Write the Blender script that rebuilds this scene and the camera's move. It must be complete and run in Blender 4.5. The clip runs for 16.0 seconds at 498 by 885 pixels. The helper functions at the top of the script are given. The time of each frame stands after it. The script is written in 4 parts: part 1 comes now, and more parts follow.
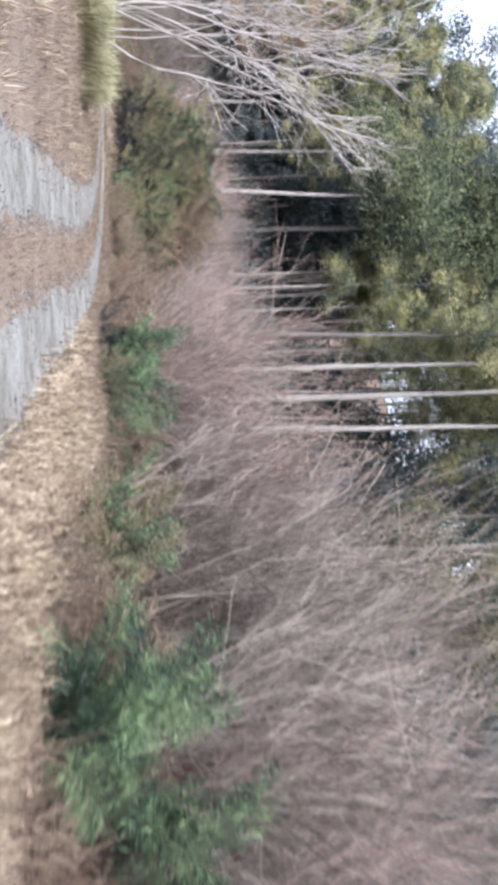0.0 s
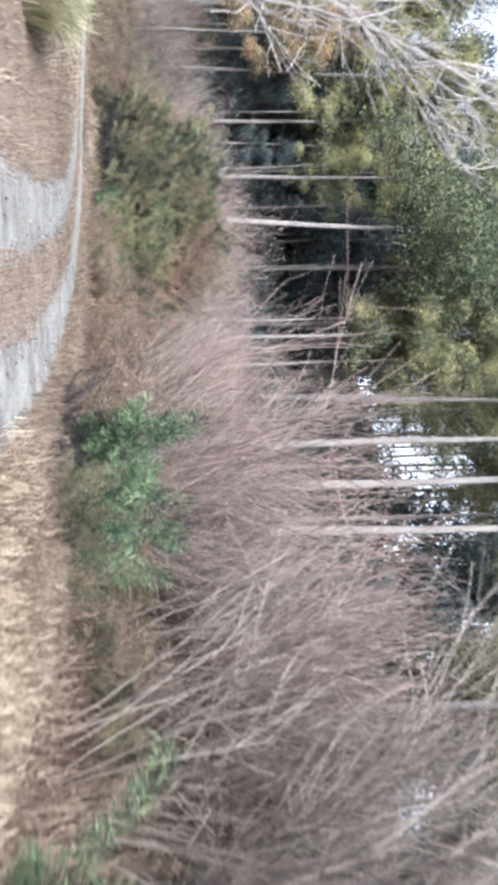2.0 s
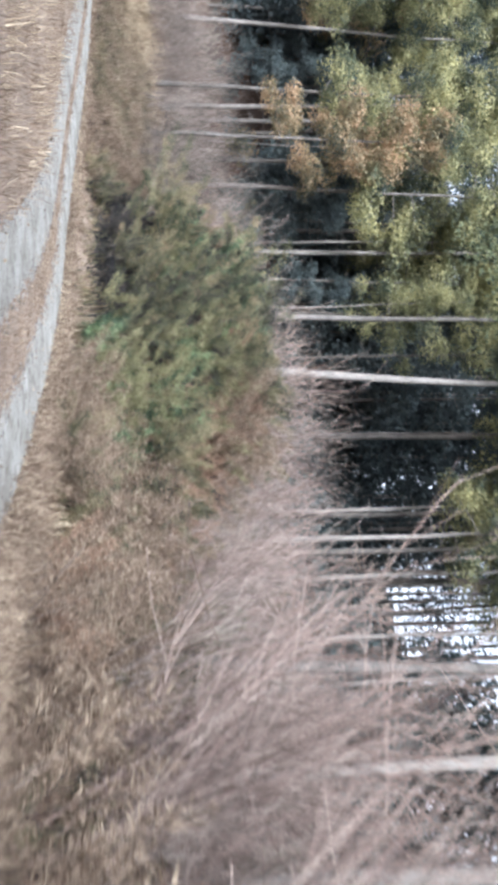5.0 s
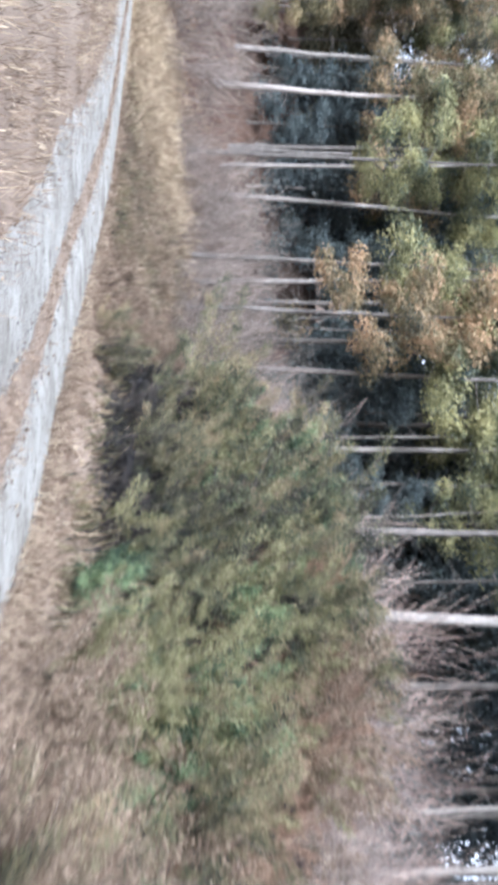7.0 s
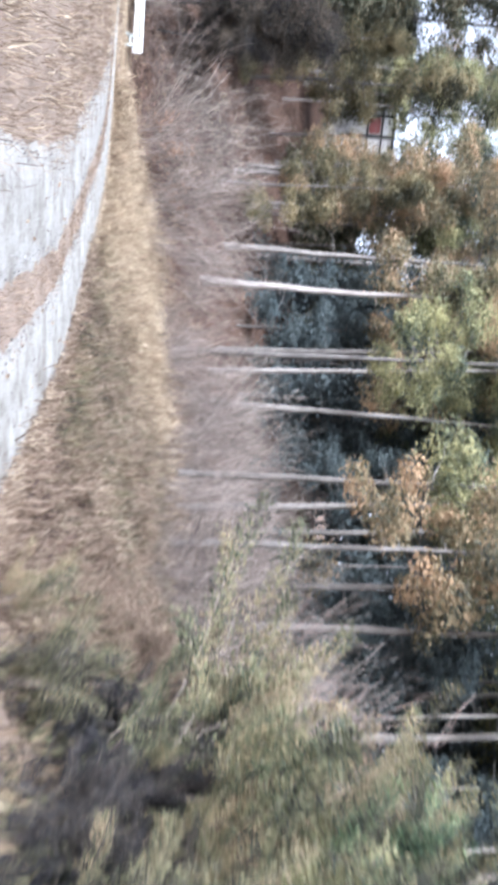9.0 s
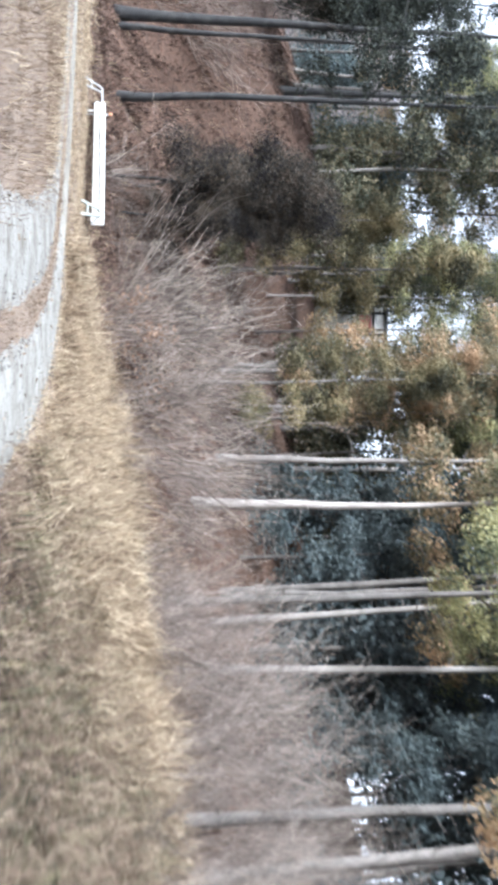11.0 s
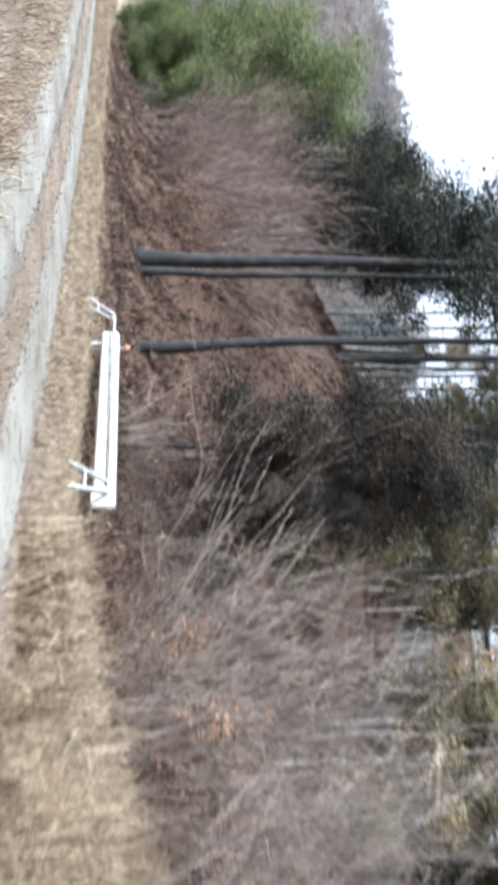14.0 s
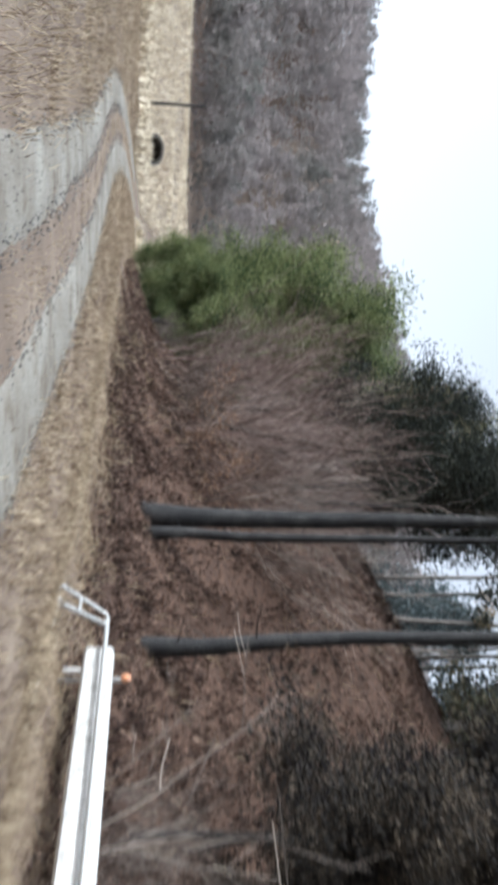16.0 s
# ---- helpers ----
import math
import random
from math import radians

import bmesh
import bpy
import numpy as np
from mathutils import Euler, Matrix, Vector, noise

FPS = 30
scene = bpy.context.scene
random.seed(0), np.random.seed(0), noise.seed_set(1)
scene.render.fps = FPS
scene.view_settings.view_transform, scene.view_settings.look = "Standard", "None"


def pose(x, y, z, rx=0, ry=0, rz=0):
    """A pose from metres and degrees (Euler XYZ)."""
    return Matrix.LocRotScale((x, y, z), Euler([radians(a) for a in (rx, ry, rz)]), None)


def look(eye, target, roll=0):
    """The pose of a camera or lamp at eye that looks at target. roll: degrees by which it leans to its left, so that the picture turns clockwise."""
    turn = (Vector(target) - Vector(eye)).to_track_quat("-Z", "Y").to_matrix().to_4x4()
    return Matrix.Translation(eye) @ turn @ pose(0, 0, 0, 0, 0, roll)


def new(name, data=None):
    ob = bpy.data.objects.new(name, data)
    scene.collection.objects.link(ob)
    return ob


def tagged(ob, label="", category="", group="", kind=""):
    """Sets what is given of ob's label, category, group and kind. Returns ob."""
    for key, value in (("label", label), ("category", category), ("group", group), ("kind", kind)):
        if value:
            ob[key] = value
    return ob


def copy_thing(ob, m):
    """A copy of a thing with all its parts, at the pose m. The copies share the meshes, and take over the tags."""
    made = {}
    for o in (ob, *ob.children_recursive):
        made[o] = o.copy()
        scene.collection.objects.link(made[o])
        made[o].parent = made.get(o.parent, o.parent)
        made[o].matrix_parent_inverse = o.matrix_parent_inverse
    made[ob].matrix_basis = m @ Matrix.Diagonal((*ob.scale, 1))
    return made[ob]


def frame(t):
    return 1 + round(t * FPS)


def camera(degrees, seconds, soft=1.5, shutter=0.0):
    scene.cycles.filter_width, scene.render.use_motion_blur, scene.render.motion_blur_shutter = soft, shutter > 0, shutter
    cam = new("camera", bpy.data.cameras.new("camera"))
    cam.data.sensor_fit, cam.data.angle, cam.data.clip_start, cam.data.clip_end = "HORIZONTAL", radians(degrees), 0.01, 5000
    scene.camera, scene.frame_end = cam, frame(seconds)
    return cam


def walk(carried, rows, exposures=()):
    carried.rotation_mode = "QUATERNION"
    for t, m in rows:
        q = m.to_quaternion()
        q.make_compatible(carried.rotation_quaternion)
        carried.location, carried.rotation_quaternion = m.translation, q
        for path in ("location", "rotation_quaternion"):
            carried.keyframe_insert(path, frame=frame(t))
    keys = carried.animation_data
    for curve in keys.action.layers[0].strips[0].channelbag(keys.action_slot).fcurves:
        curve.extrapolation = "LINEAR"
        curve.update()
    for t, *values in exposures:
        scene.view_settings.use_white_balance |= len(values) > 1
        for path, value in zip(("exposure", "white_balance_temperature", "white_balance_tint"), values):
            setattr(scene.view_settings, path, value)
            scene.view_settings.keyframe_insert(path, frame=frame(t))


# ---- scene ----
# The phone is held on its side: the world's up is the picture's right.
cam = camera(30.4, 16.0, soft=4.4, shutter=0.62)
ROWS = [
    (0.0, 0.061, 0.028, 1.622, 160.02, -83.96, -89.44),
    (0.5, 0.294, 1.869, 1.543, 163.35, -84.01, -91.16),
    (1.0, 0.551, 3.813, 1.527, 163.95, -84.04, -92.02),
    (1.5, 0.806, 5.691, 1.504, 171.56, -84.13, -100.10),
    (2.0, 1.060, 7.547, 1.508, 166.44, -83.15, -93.36),
    (2.5, 1.312, 9.403, 1.503, 161.67, -84.59, -89.34),
    (3.0, 1.548, 11.195, 1.478, 167.61, -84.57, -93.65),
    (3.5, 1.668, 13.069, 1.459, -125.82, -86.36, -157.62),
    (4.0, 1.900, 14.945, 1.451, -160.31, -85.13, -121.69),
    (6.5, 1.682, 23.957, 1.243, -177.01, -84.75, -91.82),
    (7.0, 1.439, 25.571, 1.212, -168.47, -84.58, -96.45),
    (7.5, 1.132, 27.214, 1.183, -175.06, -83.55, -85.60),
    (8.0, 0.614, 29.141, 1.075, -162.87, -82.44, -94.36),
    (8.5, 0.064, 30.970, 1.109, -167.36, -83.98, -87.54),
    (9.0, -0.480, 32.608, 1.105, -162.67, -83.00, -88.33),
    (11.5, -5.415, 41.029, 1.131, 175.36, -82.73, -50.37),
    (12.0, -6.648, 42.508, 1.173, 179.39, -83.54, -52.72),
    (12.5, -7.741, 43.639, 1.070, -179.14, -84.06, -52.33),
    (13.0, -8.941, 44.904, 1.047, -171.38, -83.35, -58.49),
    (13.5, -10.147, 45.934, 1.118, 173.01, -83.84, -37.02),
    (14.0, -11.471, 47.079, 1.043, 172.56, -83.18, -30.04),
    (14.5, -12.970, 47.974, 1.013, -175.26, -83.43, -37.12),
    (15.0, -14.373, 48.659, 0.960, -170.16, -84.02, -40.14),
    (15.5, -16.002, 49.369, 0.983, -169.21, -84.15, -37.75),
    (16.0, -17.612, 49.914, 0.993, -168.82, -83.53, -33.25),
]
EXPOSURES = [(0.0, 1.32, 5760, 14), (2.0, 1.58, 5720, 12), (4.0, 1.55, 5680, 10), (6.5, 1.64, 5550, 10), (7.5, 1.8, 5450, 15), (9.0, 1.96, 5520, 14), (12.0, 1.82, 5620, 8), (14.0, 1.6, 5640, 8), (16.0, 0.93, 5800, 8)]
walk(cam, [(t, pose(x, y, z, rx, ry, rz)) for t, x, y, z, rx, ry, rz in ROWS], EXPOSURES)

# ---- light: a hazy bright winter sky, soft sun ----
SUN_EL, SUN_AZ = 38.0, 200.0
world = bpy.data.worlds.new("world")
scene.world = world
world.use_nodes = True
wn = world.node_tree.nodes
sky = wn.new("ShaderNodeTexSky")
sky.sky_type = "NISHITA"
sky.sun_disc = False
sky.sun_elevation, sky.sun_rotation = radians(SUN_EL), radians(SUN_AZ)
sky.air_density, sky.dust_density = 1.0, 3.0
haze = wn.new("ShaderNodeHueSaturation")
haze.inputs["Saturation"].default_value = 0.22
world.node_tree.links.new(sky.outputs[0], haze.inputs["Color"])
world.node_tree.links.new(haze.outputs[0], wn["Background"].inputs["Color"])
wn["Background"].inputs["Strength"].default_value = 0.15
sun = new("sun", bpy.data.lights.new("sun", "SUN"))
sun.data.energy, sun.data.angle, sun.data.color = 1.8, radians(10), (1.0, 0.96, 0.9)
a, e = radians(SUN_AZ), radians(SUN_EL)
sun.matrix_world = look((0, 0, 60), (-math.sin(a) * math.cos(e), -math.cos(a) * math.cos(e), 60 - math.sin(e)))


# ---- materials ----
def material(name, colours, scale=6.0, rough=0.9, metal=0.0, bump=0.3, fine=60.0, per="", spread=0.35, through_light=0.0, lo=0.28, hi=0.72, blots=None):
    """Noise of two sizes between the given colours; per: 'object' or 'island' varies the tone from piece to piece; blots: a colour and size of dirt between."""
    colours = [[0.66 * v + 0.34 * (0.3 * c[0] + 0.6 * c[1] + 0.1 * c[2]) for v in c] for c in colours]
    m = bpy.data.materials.new(name)
    m.use_nodes = True
    n, l = m.node_tree.nodes, m.node_tree.links
    b = n["Principled BSDF"]
    tc = n.new("ShaderNodeTexCoord")
    n1, n2 = n.new("ShaderNodeTexNoise"), n.new("ShaderNodeTexNoise")
    n1.inputs["Scale"].default_value, n1.inputs["Detail"].default_value = scale, 6
    n2.inputs["Scale"].default_value, n2.inputs["Detail"].default_value = fine, 3
    geo = n.new("ShaderNodeNewGeometry")
    where = geo.outputs["Position"]
    l.new(where, n1.inputs["Vector"]), l.new(where, n2.inputs["Vector"])
    mix = n.new("ShaderNodeMath")
    mix.operation = "MULTIPLY_ADD"
    mix.inputs[1].default_value, mix.inputs[2].default_value = 0.4, 0.0
    l.new(n2.outputs["Fac"], mix.inputs[0])
    add = n.new("ShaderNodeMath")
    add.operation = "MULTIPLY_ADD"
    add.inputs[1].default_value = 0.6
    l.new(n1.outputs["Fac"], add.inputs[0]), l.new(mix.outputs[0], add.inputs[2])
    fac = add.outputs[0]
    if per:
        rnd = n.new("ShaderNodeObjectInfo").outputs["Random"] if per == "object" else geo.outputs["Random Per Island"]
        sh = n.new("ShaderNodeMath")
        sh.operation = "MULTIPLY_ADD"
        sh.inputs[1].default_value, sh.inputs[2].default_value = 2 * spread, -spread
        l.new(rnd, sh.inputs[0])
        ad2 = n.new("ShaderNodeMath")
        l.new(fac, ad2.inputs[0]), l.new(sh.outputs[0], ad2.inputs[1])
        fac = ad2.outputs[0]
    ramp = n.new("ShaderNodeValToRGB")
    els = ramp.color_ramp.elements
    els[0].position, els[1].position = lo, hi
    els[0].color, els[1].color = (*colours[0], 1), (*colours[-1], 1)
    for i, c in enumerate(colours[1:-1]):
        el = els.new(lo + (hi - lo) * (i + 1) / (len(colours) - 1))
        el.color = (*c, 1)
    l.new(fac, ramp.inputs[0])
    l.new(ramp.outputs[0], b.inputs["Base Color"])
    if blots:
        n3, edge, dirt = n.new("ShaderNodeTexNoise"), n.new("ShaderNodeMapRange"), n.new("ShaderNodeMix")
        n3.inputs["Scale"].default_value, n3.inputs["Detail"].default_value, n3.inputs["Roughness"].default_value = blots[1], 5, 0.7
        l.new(where, n3.inputs["Vector"])
        edge.inputs["From Min"].default_value, edge.inputs["From Max"].default_value, edge.inputs["To Max"].default_value = 0.52, 0.66, 0.8
        l.new(n3.outputs["Fac"], edge.inputs["Value"])
        dirt.data_type = "RGBA"
        dirt.inputs[7].default_value = (*blots[0], 1)
        l.new(edge.outputs[0], dirt.inputs[0]), l.new(ramp.outputs[0], dirt.inputs[6]), l.new(dirt.outputs[2], b.inputs["Base Color"])
    b.inputs["Roughness"].default_value, b.inputs["Metallic"].default_value = rough, metal
    b.inputs["Specular IOR Level"].default_value = 0.25
    if bump:
        bp = n.new("ShaderNodeBump")
        bp.inputs["Strength"].default_value, bp.inputs["Distance"].default_value = bump, 0.02
        l.new(n2.outputs["Fac"], bp.inputs["Height"]), l.new(bp.outputs[0], b.inputs["Normal"])
    if through_light:
        tr = n.new("ShaderNodeBsdfTranslucent")
        l.new(ramp.outputs[0], tr.inputs["Color"])
        ms = n.new("ShaderNodeMixShader")
        ms.inputs[0].default_value = through_light
        l.new(b.outputs[0], ms.inputs[1]), l.new(tr.outputs[0], ms.inputs[2])
        l.new(ms.outputs[0], n["Material Output"].inputs["Surface"])
    return m


M_GROUND = material("ground_soil", [(0.13, 0.085, 0.055), (0.23, 0.16, 0.105), (0.33, 0.245, 0.165)], 1.3, bump=0.4, fine=30)


def second_soil(m, colours, attribute):
    """Where the mesh's attribute says so, the dark leaf mould of the bank takes the place of the field's soil."""
    n, l = m.node_tree.nodes, m.node_tree.links
    base = n["Principled BSDF"].inputs["Base Color"]
    first = base.links[0].from_socket
    at = n.new("ShaderNodeAttribute")
    at.attribute_name = attribute
    noise_tex, ramp, mix = n.new("ShaderNodeTexNoise"), n.new("ShaderNodeValToRGB"), n.new("ShaderNodeMix")
    noise_tex.inputs["Scale"].default_value, noise_tex.inputs["Detail"].default_value = 7.0, 8
    l.new(n["Geometry"].outputs["Position"], noise_tex.inputs["Vector"])
    ramp.color_ramp.elements[0].position, ramp.color_ramp.elements[1].position = 0.3, 0.7
    ramp.color_ramp.elements[0].color, ramp.color_ramp.elements[1].color = (*colours[0], 1), (*colours[1], 1)
    l.new(noise_tex.outputs["Fac"], ramp.inputs[0])
    mix.data_type = "RGBA"
    l.new(at.outputs["Fac"], mix.inputs[0]), l.new(first, mix.inputs[6]), l.new(ramp.outputs[0], mix.inputs[7])
    l.new(mix.outputs[2], base)


second_soil(M_GROUND, [(0.05, 0.032, 0.025), (0.12, 0.072, 0.05)], "leaf_mould")
M_GRAVEL = material("gravel", [(0.17, 0.152, 0.12), (0.255, 0.244, 0.212), (0.36, 0.35, 0.312)], 1.8, bump=0.8, fine=38, lo=0.36, hi=0.62, blots=((0.1, 0.083, 0.065), 7.0))
M_OLD_GRAVEL = material("worn_gravel", [(0.18, 0.15, 0.108), (0.26, 0.238, 0.188), (0.37, 0.352, 0.292)], 0.9, bump=0.7, fine=40, lo=0.34, hi=0.62, blots=((0.13, 0.1, 0.07), 2.5))
M_STONE = material("pebbles", [(0.1, 0.098, 0.092), (0.2, 0.195, 0.182), (0.34, 0.332, 0.315)], 8, bump=0.3, per="island", spread=0.4)
M_STRAW = material("dry_grass", [(0.16, 0.1, 0.055), (0.47, 0.33, 0.18), (0.82, 0.65, 0.39)], 1.6, bump=0, per="island", spread=0.2, through_light=0.3, lo=0.38, hi=0.66)
M_RUSSET = material("russet_grass", [(0.135, 0.082, 0.05), (0.285, 0.187, 0.112), (0.44, 0.32, 0.195)], 1.8, bump=0, per="island", through_light=0.25)
M_TAN = material("tan_grass", [(0.203, 0.136, 0.074), (0.463, 0.333, 0.173), (0.746, 0.588, 0.326)], 1.2, bump=0, per="island", spread=0.3, through_light=0.25, lo=0.3, hi=0.7)
M_LITTER = material("fallen_leaves", [(0.036, 0.021, 0.016), (0.118, 0.06, 0.04), (0.385, 0.232, 0.145)], 2.5, bump=0, per="island", spread=0.25, through_light=0.1, lo=0.34, hi=0.78)
M_TWIG = material("pale_twigs", [(0.115, 0.089, 0.074), (0.25, 0.19, 0.157), (0.45, 0.367, 0.3)], 1.2, bump=0, per="island", spread=0.35, lo=0.3, hi=0.74)
M_PALE_TWIG = material("silvery_twigs", [(0.25, 0.22, 0.2), (0.4, 0.355, 0.33), (0.52, 0.475, 0.44)], 2.0, bump=0, per="island", spread=0.3)
M_BROWN_TWIG = material("brown_twigs", [(0.075, 0.056, 0.047), (0.155, 0.117, 0.095), (0.3, 0.233, 0.186)], 1.5, bump=0, per="island", spread=0.35)
M_RED_TWIG = material("red_brown_twigs", [(0.11, 0.068, 0.056), (0.25, 0.158, 0.126), (0.46, 0.335, 0.27)], 1.0, bump=0, per="island", spread=0.3)
M_LIGHT_TWIG = material("light_twigs", [(0.115, 0.091, 0.075), (0.24, 0.189, 0.155), (0.44, 0.365, 0.297)], 1.2, bump=0, per="island", spread=0.35)
M_BARK = material("grey_bark", [(0.1, 0.09, 0.08), (0.185, 0.166, 0.15), (0.29, 0.263, 0.237)], 3.0, bump=0.8, fine=25, per="object", spread=0.25)
M_DARK_BARK = material("dark_bark", [(0.02, 0.022, 0.025), (0.045, 0.046, 0.048), (0.09, 0.088, 0.085)], 3.0, bump=0.8, fine=25)
M_WHITE_BARK = material("white_bark", [(0.25, 0.21, 0.185), (0.355, 0.312, 0.278), (0.46, 0.412, 0.372)], 2.0, bump=0.4, fine=25)
M_CEDAR = material("cedar_foliage", [(0.06, 0.1, 0.092), (0.19, 0.215, 0.085), (0.48, 0.45, 0.135)], 0.75, bump=0, fine=1.6, per="island", spread=0.03, through_light=0.36, lo=0.37, hi=0.58)
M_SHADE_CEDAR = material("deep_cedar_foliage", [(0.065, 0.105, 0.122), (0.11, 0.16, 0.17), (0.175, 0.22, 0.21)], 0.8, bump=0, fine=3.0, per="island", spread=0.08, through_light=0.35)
M_RUST_CEDAR = material("winter_cedar_foliage", [(0.07, 0.088, 0.07), (0.26, 0.215, 0.09), (0.57, 0.345, 0.145)], 0.75, bump=0, fine=1.6, per="island", spread=0.03, through_light=0.36, lo=0.37, hi=0.57)
M_OLIVE_CEDAR = material("olive_cedar_foliage", [(0.05, 0.055, 0.035), (0.17, 0.15, 0.055), (0.38, 0.29, 0.1)], 0.75, bump=0, fine=1.6, per="island", spread=0.04, through_light=0.25, lo=0.38, hi=0.62)
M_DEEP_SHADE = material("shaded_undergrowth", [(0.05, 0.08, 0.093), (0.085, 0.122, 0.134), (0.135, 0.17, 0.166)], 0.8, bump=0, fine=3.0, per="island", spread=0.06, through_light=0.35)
M_DARK_CEDAR = material("dark_conifer_foliage", [(0.018, 0.027, 0.024), (0.042, 0.055, 0.043), (0.095, 0.105, 0.07)], 0.9, bump=0, fine=3.0, per="island", spread=0.12, through_light=0.1)
M_EVERGREEN = material("broad_leaves", [(0.036, 0.044, 0.04), (0.122, 0.138, 0.062), (0.24, 0.25, 0.095), (0.46, 0.34, 0.14)], 0.6, rough=0.8, bump=0, fine=2.5, per="island", spread=0.08, through_light=0.25, lo=0.41, hi=0.63)
M_BAMBOO = material("bamboo_grass_leaves", [(0.018, 0.05, 0.03), (0.075, 0.155, 0.065), (0.3, 0.46, 0.15)], 1.1, rough=0.6, bump=0, fine=4.0, per="island", spread=0.12, through_light=0.25, lo=0.38, hi=0.64)
M_IVY = material("ivy_leaves", [(0.035, 0.06, 0.035), (0.12, 0.165, 0.07), (0.3, 0.35, 0.13)], 0.9, rough=0.7, bump=0, fine=2.5, per="island", spread=0.12, through_light=0.25, lo=0.38, hi=0.64)
M_YELLOW_LEAF = material("yellowing_leaves", [(0.12, 0.125, 0.04), (0.28, 0.27, 0.085), (0.46, 0.42, 0.17)], 1.2, bump=0, per="island", spread=0.2, through_light=0.25)
M_OLIVE = material("olive_leaves", [(0.045, 0.048, 0.044), (0.155, 0.152, 0.065), (0.285, 0.268, 0.108), (0.46, 0.315, 0.155)], 0.7, bump=0, fine=2.5, per="island", spread=0.1, through_light=0.3, lo=0.38, hi=0.63)
M_HAZE_CEDAR = material("thin_cedar_foliage", [(0.06, 0.075, 0.045), (0.13, 0.135, 0.07), (0.27, 0.22, 0.1)], 0.9, bump=0, fine=4.0, per="island", spread=0.1, through_light=0.2, lo=0.36, hi=0.64)
M_REED = material("pale_reeds", [(0.22, 0.21, 0.08), (0.46, 0.44, 0.2), (0.68, 0.64, 0.34)], 1.0, bump=0, per="island", spread=0.3, through_light=0.3)
M_ORANGE = material("withered_leaves", [(0.17, 0.09, 0.05), (0.36, 0.19, 0.1), (0.55, 0.34, 0.19)], 1.0, bump=0, per="island", spread=0.25, through_light=0.3)
M_DARK_LEAF = material("dark_bronze_leaves", [(0.022, 0.023, 0.027), (0.06, 0.052, 0.044), (0.18, 0.135, 0.083)], 1.0, bump=0, fine=4.0, per="island", spread=0.15, through_light=0.15, lo=0.36, hi=0.66)
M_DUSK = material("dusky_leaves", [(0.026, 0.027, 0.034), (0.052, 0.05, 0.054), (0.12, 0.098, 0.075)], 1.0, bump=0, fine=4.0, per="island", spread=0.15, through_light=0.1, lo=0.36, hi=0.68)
M_PINE = material("pine_needles", [(0.06, 0.11, 0.03), (0.19, 0.26, 0.06), (0.36, 0.42, 0.12)], 0.7, bump=0, fine=4.0, per="island", spread=0.2, through_light=0.2, lo=0.34, hi=0.66)
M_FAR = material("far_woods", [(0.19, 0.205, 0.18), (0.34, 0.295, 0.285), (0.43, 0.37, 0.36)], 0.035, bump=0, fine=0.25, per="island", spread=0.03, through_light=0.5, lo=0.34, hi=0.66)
M_PAINT = material("white_paint", [(0.36, 0.37, 0.34), (0.62, 0.63, 0.61), (0.7, 0.71, 0.69)], 3.5, rough=0.5, bump=0.1, fine=25, lo=0.3, hi=0.55, blots=((0.3, 0.3, 0.27), 11.0))
M_ZINC = material("galvanised_pipe", [(0.42, 0.44, 0.44), (0.6, 0.62, 0.61)], 6, rough=0.5, metal=0.6, bump=0.05)
M_STAND = material("weathered_green_grey_paint", [(0.24, 0.27, 0.24), (0.38, 0.42, 0.38), (0.5, 0.53, 0.49)], 5, rough=0.6, metal=0.2, bump=0.1, fine=30)
M_PLASTER = material("white_plaster", [(0.6, 0.57, 0.53), (0.76, 0.74, 0.7), (0.84, 0.82, 0.79)], 2.0, bump=0.2, fine=30)
M_RED = material("red_boards", [(0.4, 0.07, 0.06), (0.55, 0.13, 0.11)], 4.0, rough=0.6, bump=0.2, fine=30)
M_ROOF = material("dark_roof", [(0.05, 0.05, 0.055), (0.11, 0.11, 0.115)], 3.0, rough=0.7, bump=0.3, fine=20)
M_FIELD = material("pale_field", [(0.55, 0.43, 0.26), (0.78, 0.66, 0.43), (0.9, 0.8, 0.58)], 0.3, bump=0.5, fine=8, per="island", spread=0.2)
M_REFLECTOR = material("orange_reflector", [(0.7, 0.2, 0.03), (0.85, 0.3, 0.06)], 10, rough=0.3, bump=0)
M_CONCRETE = material("old_concrete", [(0.2, 0.19, 0.17), (0.36, 0.34, 0.31)], 3, bump=0.4)


# ---- the plan: the road's outer edge, from the start to far beyond the fork ----
EDGE = [(-1.5, -34), (0.2, -16), (1.8, 0), (2.45, 6.7), (2.95, 11), (3.55, 15.8), (3.8, 20.3), (3.8, 23.2), (3.45, 27.7), (1.85, 33.0), (-0.75, 37.0), (-2.9, 40.3), (-5.3, 43.5),
        (-9.0, 47.2), (-11.3, 49.4), (-14.1, 51.3), (-18.0, 52.25), (-22.9, 52.75), (-27.6, 53.0), (-33, 53.0), (-42, 52.6), (-55, 54.6), (-80, 61), (-120, 72), (-200, 95)]


def spline(points, step=0.5):
    p = np.array(points, float)
    out = []
    for i in range(1, len(p) - 2):
        n = max(2, int(np.linalg.norm(p[i + 1] - p[i]) / step))
        u = np.linspace(0, 1, n, endpoint=False)[:, None]
        a, b, c, d = p[i - 1], p[i], p[i + 1], p[i + 2]
        out.append(0.5 * (2 * b + (c - a) * u + (2 * a - 5 * b + 4 * c - d) * u ** 2 + (3 * b - a - 3 * c + d) * u ** 3))
    return np.concatenate(out)


